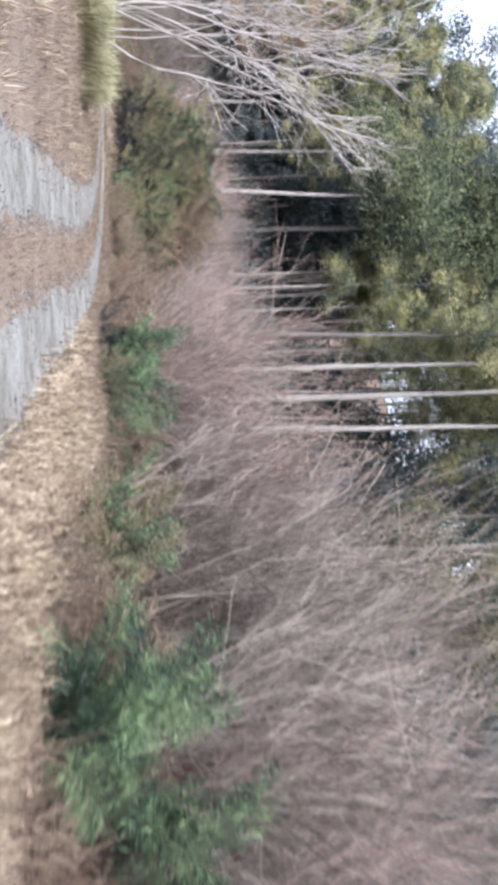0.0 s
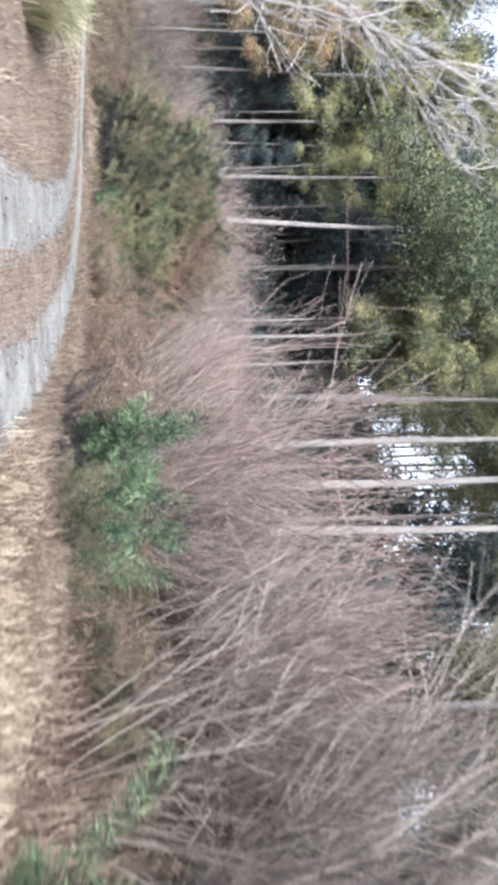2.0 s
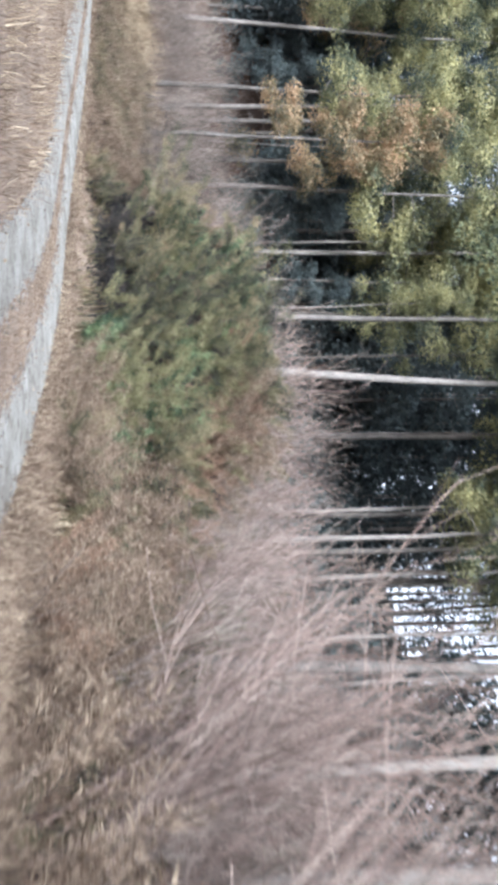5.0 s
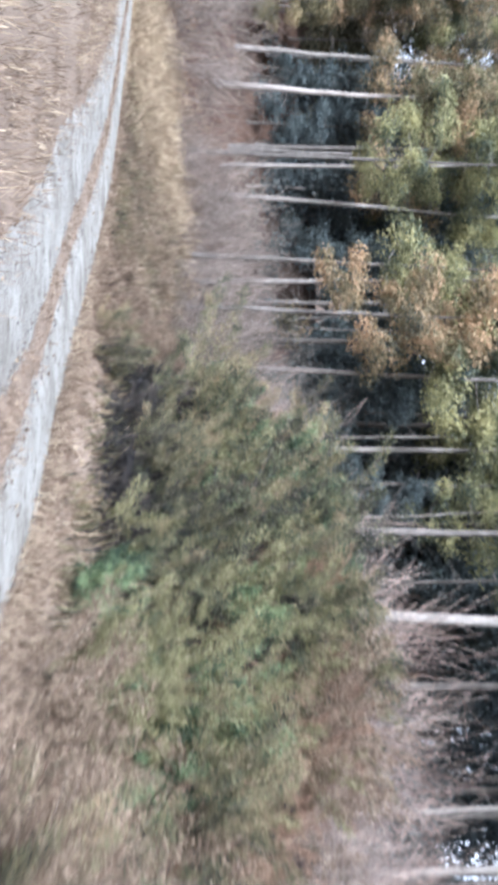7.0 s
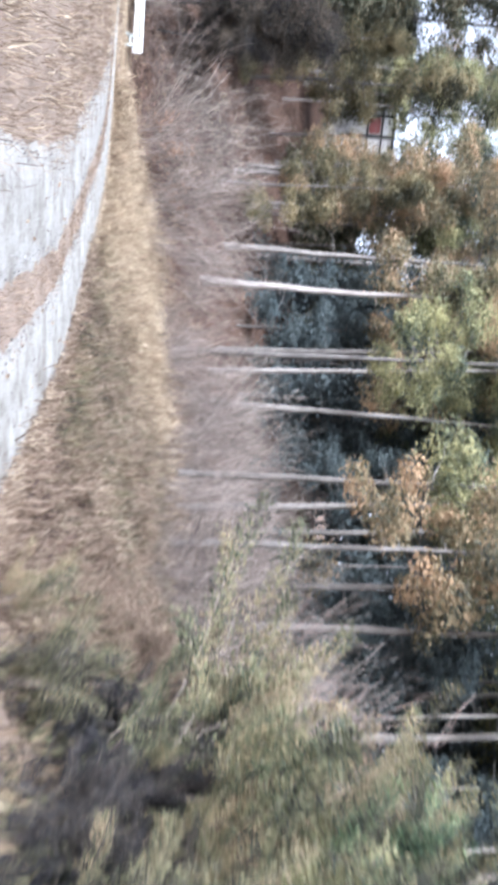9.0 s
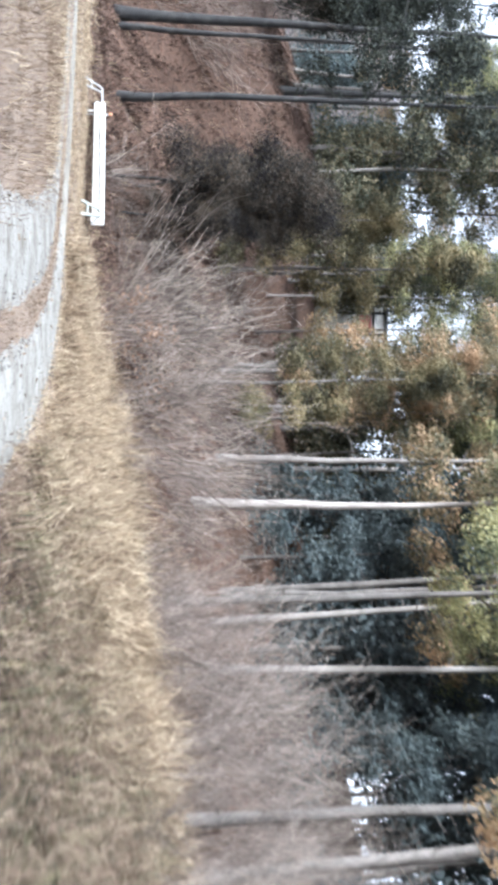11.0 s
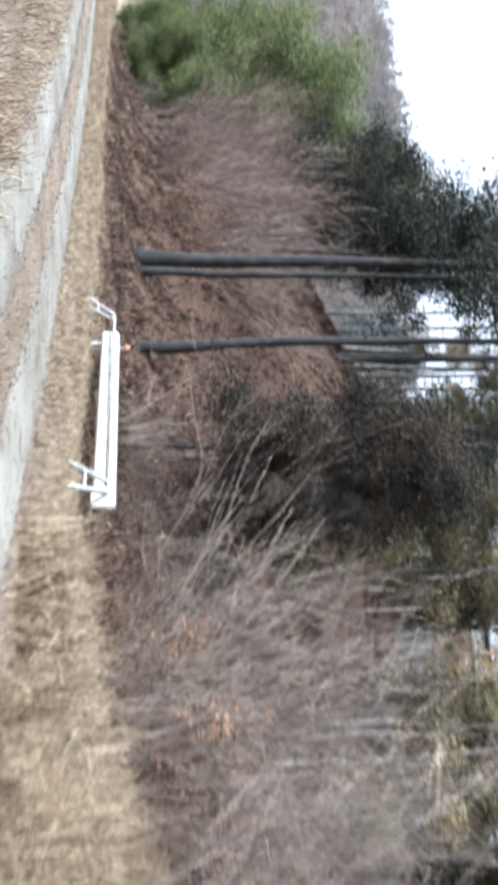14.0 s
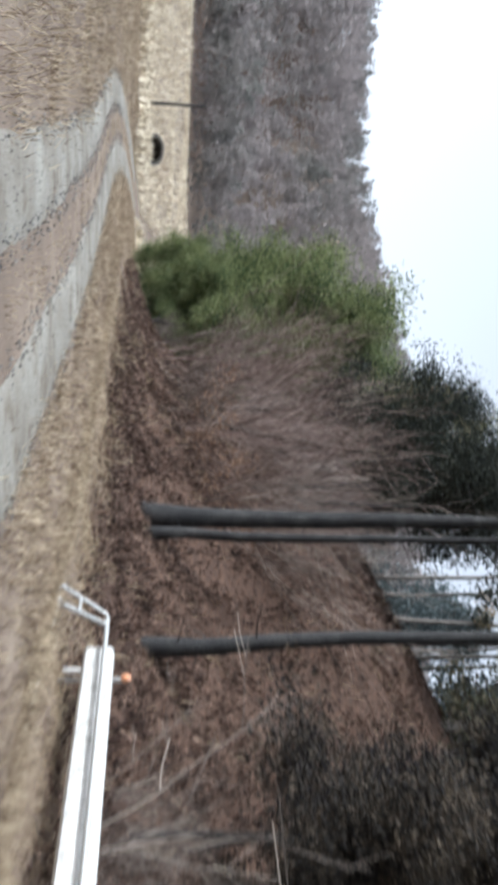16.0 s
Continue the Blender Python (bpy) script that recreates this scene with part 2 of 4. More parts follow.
LINE = spline(EDGE)
TAN = np.gradient(LINE, axis=0)
TAN /= np.linalg.norm(TAN, axis=1)[:, None]
OUT = np.stack([TAN[:, 1], -TAN[:, 0]], 1)      # to the road's outer side, the bank
ARC = np.concatenate([[0], np.cumsum(np.linalg.norm(np.diff(LINE, axis=0), axis=1))])
ARC -= ARC[np.argmin(abs(LINE[:, 1]))]           # zero where the walk begins


def road_coords(xy):
    """Length along the road's outer edge, and distance out from it (negative: on the road and the field beyond)."""
    xy = np.asarray(xy, float)
    s, d = np.empty(len(xy)), np.empty(len(xy))
    for i in range(0, len(xy), 4000):
        q = xy[i:i + 4000]
        k = ((q[:, None] - LINE[None]) ** 2).sum(2).argmin(1)
        s[i:i + 4000] = ARC[k]
        off = q - LINE[k]
        side = (off * OUT[k]).sum(1)
        d[i:i + 4000] = np.where(side >= 0, 1, -1) * np.hypot(off[:, 0], off[:, 1])
    return s, d


def on_road(s, d):
    s = np.atleast_1d(s)
    x = np.interp(s, ARC, LINE[:, 0]) + d * np.interp(s, ARC, OUT[:, 0])
    y = np.interp(s, ARC, LINE[:, 1]) + d * np.interp(s, ARC, OUT[:, 1])
    return np.stack([x, y], 1)


def smooth(v, a, b):
    u = np.clip((v - a) / (b - a), 0, 1)
    return u * u * (3 - 2 * u)


def waves(x, y, size, seed):
    g = np.random.default_rng(seed)
    z = np.zeros_like(x)
    for i in range(7):
        a, f, p = g.uniform(0, 6.28), g.uniform(0.6, 1.8) / size * 6.28, g.uniform(0, 6.28)
        z += np.sin((x * math.cos(a) + y * math.sin(a)) * f + p)
    return z / 4


def height(xy):
    xy = np.asarray(xy, float).reshape(-1, 2)
    s, d = road_coords(xy)
    x, y = xy[:, 0], xy[:, 1]
    z = np.interp(s, [0, 14, 21, 28, 36, 60], [0.55, 0.44, 0.33, 0.18, 0.06, 0.06])
    z += (0.25 - z) * smooth(-d, 5, 14)
    bank = 0.12 * smooth(d, 0.3, 1.5) - 0.08 * smooth(d, 1.3, 2.2)
    bank += np.interp(d, [2.2, 4.5, 7, 16, 22, 40, 90], [0, 0.55, 1.9, 7.2, 9.0, 10.0, 6.0])
    knoll = smooth(s, 41, 46) * (1 - smooth(s, 57, 63))
    bank += knoll * np.interp(d, [0.5, 2.0, 4.2, 7.0, 9.0], [0, 0.42, 0.55, 0.2, 0])
    bank += knoll * waves(x, y, 1.3, 8) * 0.2 * smooth(d, 0.7, 1.6) * (1 - smooth(d, 4.5, 7))
    bank += 3.2 * smooth(d, 5, 11) * smooth(s, 72, 82) * (1 - smooth(s, 100, 112))
    shoulder = smooth(s, 31.5, 36.5) * (1 - smooth(s, 41, 45))
    bank += shoulder * 2.8 * smooth(d, 0.6, 3.8) * (1 - smooth(d, 3.8, 7.2))
    bank *= 1 - smooth(-x, 52, 74)
    z += bank + 0.12 * smooth(-d, 2.6, 4.5)
    r = np.hypot(x + 25, y - 45)
    z += waves(x, y, 3.0, 1) * (0.04 + 0.1 * smooth(d, 2, 6)) * smooth(abs(d + 1.3), 1.2, 2.4)
    far = smooth(r, 60, 115) * 4.5 * smooth(-x, 60, 100)
    hill = (56 + 7 * waves(x, y, 170, 5)) * (0.9 + 0.35 * smooth(y, 50, 135)) * smooth(r, 125, 300)
    return z + far + hill + waves(x, y, 12, 3) * 0.3 * smooth(r, 60, 100)


# ---- mesh helpers ----
def bulk(name, v, f, mat, flat=True):
    v, f = np.asarray(v, np.float32).reshape(-1, 3), np.asarray(f, np.int32)
    me = bpy.data.meshes.new(name)
    me.vertices.add(len(v))
    me.vertices.foreach_set("co", v.ravel())
    k = f.shape[1]
    me.loops.add(f.size)
    me.loops.foreach_set("vertex_index", f.ravel())
    me.polygons.add(len(f))
    me.polygons.foreach_set("loop_start", np.arange(0, f.size, k, dtype=np.int32))
    me.polygons.foreach_set("use_smooth", np.full(len(f), not flat))
    me.materials.append(mat)
    me.update(calc_edges=True)
    return me


def tubes(pts, rad, sides=3):
    """Tapered tubes along the polylines pts (count, n, 3) with the radii rad (count, n)."""
    t = np.gradient(pts, axis=1)
    t /= np.linalg.norm(t, axis=2, keepdims=True) + 1e-9
    ref = np.where(abs(t[..., 2:3]) > 0.9, np.array([1.0, 0, 0]), np.array([0, 0, 1.0]))
    u = np.cross(t, ref)
    u /= np.linalg.norm(u, axis=2, keepdims=True) + 1e-9
    w = np.cross(t, u)
    a = np.arange(sides) * 2 * np.pi / sides
    ring = u[:, :, None] * np.cos(a)[:, None] + w[:, :, None] * np.sin(a)[:, None]
    v = pts[:, :, None] + ring * rad[:, :, None, None]
    c, n = pts.shape[:2]
    idx = np.arange(c * n * sides).reshape(c, n, sides)
    nx = np.roll(idx, -1, axis=2)
    f = np.stack([idx[:, :-1], nx[:, :-1], nx[:, 1:], idx[:, 1:]], -1).reshape(-1, 4)
    return v.reshape(-1, 3), f


def join(*meshes):
    v, f, n = [], [], 0
    for a, b in meshes:
        v.append(a), f.append(b + n)
        n += len(a)
    return np.concatenate(v), np.concatenate(f)


def unit(v):
    return v / (np.linalg.norm(v, axis=-1, keepdims=True) + 1e-9)


def grow(g, base, way, length, r0, n=6, wander=0.25, lift=0.0, tip=0.25):
    """Polylines that start at base and wander on; lift bends them up or, if negative, down."""
    c = len(base)
    pts, rad = np.empty((c, n, 3)), np.empty((c, n))
    p, w = np.array(base, float), unit(np.array(way, float))
    for i in range(n):
        pts[:, i], rad[:, i] = p, r0 * (1 - (1 - tip) * i / (n - 1))
        w = unit(w + g.normal(0, wander, (c, 3)) + np.array([0, 0, lift]))
        p = p + w * (length / (n - 1))[:, None]
    return pts, rad


def sprout(g, pts, rad, count, spread=0.7, shrink=(0.3, 0.6), start=0.25, n=5, wander=0.25, lift=0.05, length=None):
    """Side shoots: count of them from each polyline."""
    c, k = pts.shape[:2]
    j = np.repeat(np.arange(c), count)
    u = g.uniform(start, 0.98, len(j)) * (k - 1)
    i = np.minimum(u.astype(int), k - 2)
    fr = (u - i)[:, None]
    base = pts[j, i] * (1 - fr) + pts[j, i + 1] * fr
    way = unit(pts[j, i + 1] - pts[j, i]) + g.normal(0, spread, (len(j), 3))
    own = np.linalg.norm(np.diff(pts, axis=1), axis=2).sum(1)[j] if length is None else np.full(len(j), length)
    return grow(g, base, way, own * g.uniform(*shrink, len(j)), rad[j, i] * 0.55, n, wander, lift)


def leaves(g, pos, way, length, width, fold=0.25):
    """Pointed leaves of four corners, two triangles each, bent along the middle."""
    c = len(pos)
    way = unit(way)
    side = unit(np.cross(way, g.normal(0, 1, (c, 3))))
    up = np.cross(side, way)
    length, width = np.broadcast_to(length, c)[:, None], np.broadcast_to(width, c)[:, None]
    mid = pos + way * length * 0.45
    v = np.stack([pos, mid + side * width * 0.5 + up * width * fold, pos + way * length - up * length * 0.1, mid - side * width * 0.5 + up * width * fold], 1)
    return v.reshape(-1, 3), np.arange(c * 4).reshape(c, 4)


def puffs(g, cen, radius, per, size, width, squash=0.8):
    """Rounded tufts: leaves laid over the upper skin of small balls, facing outward, with some inside."""
    c = np.repeat(cen, per, axis=0)
    r = np.repeat(np.broadcast_to(radius, len(cen)), per)
    n = unit(g.normal(0, 1, c.shape) + [0, 0, 0.35])
    pos = c + n * (r * g.uniform(0.55, 1.1, len(c)))[:, None] * [1, 1, squash]
    n = unit(n + g.normal(0, 0.45, n.shape))
    way = unit(np.cross(n, g.normal(0, 1, n.shape)))
    side = np.cross(n, way)
    le, wi = g.uniform(*size, len(c))[:, None], g.uniform(*width, len(c))[:, None]
    v = np.stack([pos - way * le * 0.5, pos + side * wi * 0.5 + n * wi * 0.15, pos + way * le * 0.5 - n * le * 0.1, pos - side * wi * 0.5 + n * wi * 0.15], 1)
    return v.reshape(-1, 3), np.arange(len(c) * 4).reshape(-1, 4)


def blades(g, pos, tall, width, lean=0.5, comb=None, short=False):
    """Grass blades: a tapering strip of two quads, bent over."""
    c = len(pos)
    a = g.uniform(0, 6.283, c)
    out = np.stack([np.cos(a), np.sin(a), np.zeros(c)], 1)
    if comb is not None:
        out = unit(out + comb)
    side = np.stack([-out[:, 1], out[:, 0], np.zeros(c)], 1)
    side = unit(side + g.normal(0, 0.5, (c, 3)) * [1, 1, 0])
    bend = g.uniform(0.1, 1.0, c)[:, None] * lean
    tall, width = np.broadcast_to(tall, c)[:, None], np.broadcast_to(width, c)[:, None]
    up = np.array([0, 0, 1.0])
    p1 = pos + up * tall * 0.55 + out * tall * bend * 0.3
    p2 = pos + up * tall * (1 - 0.45 * bend) + out * tall * bend
    h = side * width * 0.5
    if short:
        return np.stack([pos - h, pos + h, p2 + h * 0.25, p2 - h * 0.25], 1).reshape(-1, 3), np.arange(c * 4).reshape(c, 4)
    v = np.stack([pos - h, pos + h, p1 + h * 0.8, p1 - h * 0.8, p2 + h * 0.15, p2 - h * 0.15], 1)
    i = np.arange(c)[:, None] * 6
    f = np.concatenate([i + [0, 1, 2, 3], i + [3, 2, 4, 5]])
    return v.reshape(-1, 3), f


def part(name, me, parent, label=""):
    ob = new(name, me)
    ob.parent = parent
    return tagged(ob, label) if label else ob


def put(ob, x, y, scale=1.0, turn=0.0, sink=0.05, tilt=(0, 0), z=None):
    """Sets a thing, or a copy of it, on the ground at x, y."""
    z = float(height([(x, y)])[0]) - sink if z is None else z
    return pose(x, y, z, tilt[0], tilt[1], turn) @ Matrix.Diagonal((scale, scale, scale, 1))


# ---- ground: one sheet to the horizon ----
def steps(lo, hi, step, far):
    out = [np.arange(lo, hi + 1e-6, step)]
    v, w, left, right = hi, step, [], []
    while v < far:
        w *= 1.17
        v += w
        right.append(v)
    v, w = lo, step
    while v > -far:
        w *= 1.17
        v -= w
        left.append(v)
    return np.concatenate([left[::-1], out[0], right])


gx, gy = steps(-70, 24, 0.5, 1500), steps(-10, 78, 0.5, 1500)
XX, YY = np.meshgrid(gx, gy)
XY = np.stack([XX.ravel(), YY.ravel()], 1)
gi = np.arange(len(XY)).reshape(XX.shape)
gf = np.stack([gi[:-1, :-1], gi[:-1, 1:], gi[1:, 1:], gi[1:, :-1]], -1).reshape(-1, 4)
ground = tagged(new("ground", bulk("ground", np.column_stack([XY, height(XY)]), gf, M_GROUND, False)), "brown winter ground with dead grass and leaf litter", "ground", kind="structure")
mould = ground.data.attributes.new("leaf_mould", "FLOAT", "POINT")
gs, gd = road_coords(XY)
mould.data.foreach_set("value", (smooth(gd + 1.0 * smooth(gs, 38, 43) * (1 - smooth(gs, 57, 62)) - 0.7 * smooth(gs, 59, 63) + 0.35 * waves(XY[:, 0], XY[:, 1], 1.6, 9), 1.5, 2.9) * (1 - smooth(-XY[:, 0], 58, 66) * (1 - smooth(XY[:, 1], 64, 72))) * (1 - 0.45 * smooth(np.hypot(XY[:, 0] + 25, XY[:, 1] - 45), 118, 140)) + smooth(np.hypot(XY[:, 0] + 25, XY[:, 1] - 45), 118, 140) * 0.55 * (XY[:, 1] < 64)).astype(np.float32))


def track(name, near, far, seed, late, s0, s1, mat):
    """A wheel track: a ribbon of pale gravel with ragged edges, laid just above the soil."""
    g = np.random.default_rng(seed)
    s = np.arange(s0, s1 + 0.1, 0.25)
    rows = []
    for k, u in enumerate(np.linspace(0, 1, 6)):
        wide = smooth(s, 26, 36) * 0.7 * (1 - smooth(s, 56, 66))
        d = near + late[0] * wide + (far + late[1] * wide - near - late[0] * wide) * u
        ragged = (waves(s, s * 0 + k, 3.0, seed + k) * 0.07 + waves(s, s * 0 + k, 0.9, seed + k + 5) * 0.05 + g.normal(0, 0.02, len(s))) if k in (0, 5) else waves(s, s * 0, 2.5, seed + k) * 0.04
        p = on_road(s, d + ragged)
        rows.append(np.column_stack([p, height(p) + 0.012 + (0.012 if 0 < k < 5 else -0.02)]))
    v = np.stack(rows, 1)
    i = np.arange(len(s) * 6).reshape(len(s), 6)
    f = np.stack([i[:-1, :-1], i[:-1, 1:], i[1:, 1:], i[1:, :-1]], -1).reshape(-1, 4)
    return tagged(new(name, bulk(name, v.reshape(-1, 3), f, mat, False)), "pale grey gravel wheel track of a country lane", "road", kind="structure")


for near, far, seed, late in ((-1.0, 0.0, 11, (-0.27, 0.0)), (-2.55, -1.72, 31, (-0.25, 0.33))):
    track("road", near, far, seed, late, -8, 60, M_GRAVEL)
    track("road", near, far, seed, late, 60, 110, M_OLD_GRAVEL)
# ---- trees and shrubs: prototypes are built once, then copied ----
def cedar(seed, tall=16.0, bare=0.42, spread=1.9, bark=M_BARK, foliage=M_CEDAR, trunk_r=0.1, clumps=78, m=230, leaf=(0.07, 0.17), broad=(0.045, 0.09), puff=(0.4, 0.78)):
    """A tall straight conifer: trunk, and a crown of drooping boughs with tufts."""
    g = np.random.default_rng(seed)
    tree = tagged(new("cedar_tree"), "tall slender cedar tree with a straight bare trunk", "tree", "cedars on the slope")
    n = 14
    h = np.linspace(0, 1, n)
    pts = np.column_stack([np.cumsum(g.normal(0, 0.025, n)), np.cumsum(g.normal(0, 0.025, n)), h * tall])[None]
    rad = (trunk_r * (1 - 0.85 * h) + trunk_r * 0.35 * np.exp(-h * 22))[None]
    part("trunk", bulk("cedar_trunk", *tubes(pts, rad, 9), bark, False), tree)
    k = clumps // 3
    u = bare + (1 - bare) * g.uniform(0, 1, k) ** 0.85
    base = np.column_stack([np.interp(u, h, pts[0, :, i]) for i in range(3)])
    a = g.uniform(0, 6.283, k)
    reach = spread * (1.1 - (u - bare) / (1 - bare)) ** 0.7 * g.uniform(0.55, 1.15, k)
    way = np.column_stack([np.cos(a), np.sin(a), g.uniform(-0.1, 0.45, k)])
    bp, br = grow(g, base, way, reach, np.full(k, 0.028), 5, 0.12, -0.04)

    # a few dead snags on the bare stretch
    q = 12
    us = g.uniform(0.04, max(0.05, bare), q)
    sb = np.column_stack([np.interp(us, h, pts[0, :, i]) for i in range(3)])
    sa = g.uniform(0, 6.283, q)
    sp, sr = grow(g, sb, np.column_stack([np.cos(sa), np.sin(sa), g.uniform(-0.3, 0.3, q)]), g.uniform(0.3, 1.0, q), np.full(q, 0.014), 5, 0.15)
    tagged(part("branchwork", bulk("cedar_branchwork", *join(tubes(bp, br), tubes(sp, sr)), bark), tree), kind="stuff")
    cen = np.concatenate([bp[:, 4], bp[:, 3] + g.normal(0, 0.12, (k, 3)), bp[:, 2] + g.normal(0, 0.15, (k, 3))])
    lv = puffs(g, cen, g.uniform(*puff, len(cen)), m, leaf, broad)
    tagged(part("crown", bulk("cedar_crown", *lv, foliage), tree), kind="stuff")
    return tree


def bare_shrub(seed, stems=14, tall=3.2, mat=M_TWIG, lean=0.55, shoots=(7, 3), r=0.016, name="bare_shrub", label="leafless shrub with a tangle of thin pale stems", wander=0.07, lift=0.05):
    g = np.random.default_rng(seed)
    ob = tagged(new(name), label, "shrub", "thicket along the bank")
    a = g.uniform(0, 6.283, stems)
    base = np.column_stack([np.cos(a), np.sin(a), a * 0]) * g.uniform(0.05, 0.8, stems)[:, None]
    way = np.column_stack([np.cos(a) * lean, np.sin(a) * lean, np.ones(stems)]) + g.normal(0, 0.22, (stems, 3))
    p0, r0 = grow(g, base, way, tall * g.uniform(0.6, 1.1, stems), r * g.uniform(0.7, 1.4, stems), 8, wander, lift)
    p1, r1 = sprout(g, p0, r0, shoots[0], 0.36, (0.3, 0.6), 0.15, 5, 0.09, lift)
    p2, r2 = sprout(g, p1, np.maximum(r1, 0.004), shoots[1], 0.4, (0.35, 0.75), 0.15, 3, 0.1, 0.04)
    k1, k2 = shoots[0], shoots[0] * shoots[1]
    for i in range(stems):
        a1, a2 = slice(i * k1, (i + 1) * k1), slice(i * k2, (i + 1) * k2)
        part("stem", bulk("stem", *join(tubes(p0[i:i + 1], r0[i:i + 1], 4), tubes(p1[a1], np.maximum(r1[a1], 0.006)), tubes(p2[a2], np.maximum(r2[a2], 0.0042))), mat), ob)
    return ob


def plume_bush(seed, name, label, mat, tall=2.0, wide=0.9, stems=28, per=150, size=(0.1, 0.22), width=(0.018, 0.04), droop=0.5, lean=0.5, bare=0.3, twig=M_BROWN_TWIG, group="green bushes by the lane"):
    """A loose bush of arching stems; every stem is a separate plume of leaves, with gaps between."""
    g = np.random.default_rng(seed)
    ob = tagged(new(name), label, "bush", group)
    a = g.uniform(0, 6.283, stems)
    base = np.column_stack([np.cos(a), np.sin(a), a * 0]) * (wide * np.sqrt(g.uniform(0, 1, stems)))[:, None]
    way = np.column_stack([np.cos(a), np.sin(a), a * 0]) * lean + g.normal(0, 0.22, (stems, 3)) + [0, 0, 1]
    p, r = grow(g, base, way, tall * g.uniform(0.4, 1.1, stems), np.full(stems, 0.01), 8, 0.1, -0.08)
    tagged(part("stemwork", bulk(name + "_stemwork", *tubes(p, r), twig), ob), kind="stuff")
    j = np.repeat(np.arange(stems), per)
    u = 7 * (bare + (1 - bare) * g.uniform(0, 1, len(j)) ** 0.8)
    i = np.minimum(u.astype(int), 6)
    w = (u - i)[:, None]
    c = p[j, i] * (1 - w) + p[j, i + 1] * w
    off = unit(g.normal(0, 1, c.shape))
    pos = c + off * g.uniform(0.02, 0.16, len(j))[:, None] * (0.5 + 0.2 * tall)
    lv = leaves(g, pos, off * 0.7 + unit(p[j, i + 1] - p[j, i]) * 0.9 - np.array([0, 0, droop]) * g.uniform(0, 1.6, len(j))[:, None], g.uniform(*size, len(j)), g.uniform(*width, len(j)))
    tagged(part("foliage", bulk(name + "_foliage", *lv, mat), ob), kind="stuff")
    return ob


def broad_tree(seed, name, label, mat, tall=12, wide=3.2, bark=M_DARK_BARK, clumps=220, per=40, size=(0.14, 0.3), width=(0.06, 0.13), trunk_r=0.2, low=0.35, sway=0.12):
    """An evergreen tree with limbs and a deep, clumpy crown."""
    g = np.random.default_rng(seed)
    tree = tagged(new(name), label, "tree", "evergreens on the slope")
    n = 9
    pts = np.column_stack([np.cumsum(g.normal(0, sway, n)), np.cumsum(g.normal(0, sway, n)), np.linspace(0, tall * 0.85, n)])[None]
    rad = (trunk_r * np.linspace(1, 0.25, n))[None]
    part("trunk", bulk(name + "_trunk", *tubes(pts, rad, 8), bark, False), tree)
    k = 26
    lp, lr = sprout(g, np.repeat(pts, 1, 0), rad, k, 0.9, (0.8, 1.1), low, 6, 0.15, 0.05, wide)
    for i in range(k):
        part("limb", bulk("limb", *tubes(lp[i:i + 1], lr[i:i + 1], 5), bark), tree)
    j, i = g.integers(0, k, clumps), g.integers(2, 6, clumps)
    spots = lp[j, i] + g.normal(0, 0.35, (clumps, 3)) * wide / 3
    c = np.repeat(spots, per, axis=0)
    off = g.normal(0, 0.3 * wide / 3, c.shape)
    lv = leaves(g, c + off, unit(off) + g.normal(0, 0.5, c.shape) + [0, 0, 0.2], g.uniform(*size, len(c)), g.uniform(*width, len(c)))
    tagged(part("crown", bulk(name + "_crown", *lv, mat), tree), kind="stuff")
    return tree


PLACED = set()


def scatter(kinds, places, rng, scales=(0.8, 1.2), tilt=4, sink=0.08):
    """The first kinds stand at the first places; the rest are copies."""
    for n, (x, y, *extra) in enumerate(places):
        proto = kinds[extra[0] if extra else rng.integers(len(kinds))]
        sc = extra[1] if len(extra) > 1 else rng.uniform(*scales)
        m = put(proto, x, y, sc, rng.uniform(0, 360), sink, (rng.normal(0, tilt), rng.normal(0, tilt)))
        if proto.name in PLACED:
            copy_thing(proto, m)
        else:
            PLACED.add(proto.name)
            proto.matrix_basis = m


def along(rng, s0, s1, d0, d1, count):
    s, d = rng.uniform(s0, s1, count), rng.uniform(d0, d1, count)
    return [tuple(p) for p in np.concatenate([on_road(a, b) for a, b in zip(s, d)])]


rng = np.random.default_rng(7)

# single trees whose places are known
cedar_a = cedar(1, 15, 0.4, 2.4)
cedar_b = cedar(2, 13, 0.34, 2.6, foliage=M_RUST_CEDAR)
cedar_c = cedar(3, 16, 0.42, 2.2)
cedar_d = cedar(4, 12, 0.3, 2.7, foliage=M_RUST_CEDAR)
dark_a = cedar(5, 17, 0.5, 2.6, bark=M_DARK_BARK, foliage=M_DARK_CEDAR, trunk_r=0.21, clumps=63, m=85, leaf=(0.1, 0.2), broad=(0.06, 0.11))
dark_b = cedar(6, 16, 0.52, 2.4, bark=M_DARK_BARK, foliage=M_DARK_CEDAR, trunk_r=0.14, clumps=63, m=85, leaf=(0.1, 0.2), broad=(0.06, 0.11))
white_tree = cedar(8, 13, 0.62, 1.8, bark=M_WHITE_BARK, foliage=M_OLIVE, trunk_r=0.15)
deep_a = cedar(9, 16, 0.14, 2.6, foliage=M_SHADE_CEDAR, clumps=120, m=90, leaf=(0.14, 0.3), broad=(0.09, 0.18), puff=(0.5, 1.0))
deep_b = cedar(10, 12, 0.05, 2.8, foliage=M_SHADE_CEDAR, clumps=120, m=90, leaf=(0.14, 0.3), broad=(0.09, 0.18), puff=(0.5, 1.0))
haze_a = cedar(14, 14, 0.25, 2.4, foliage=M_HAZE_CEDAR, clumps=100, m=90, leaf=(0.12, 0.26), broad=(0.07, 0.14), puff=(0.45, 0.9))
slim_a = cedar(12, 16, 0.55, 1.7, trunk_r=0.065, clumps=60, m=110)
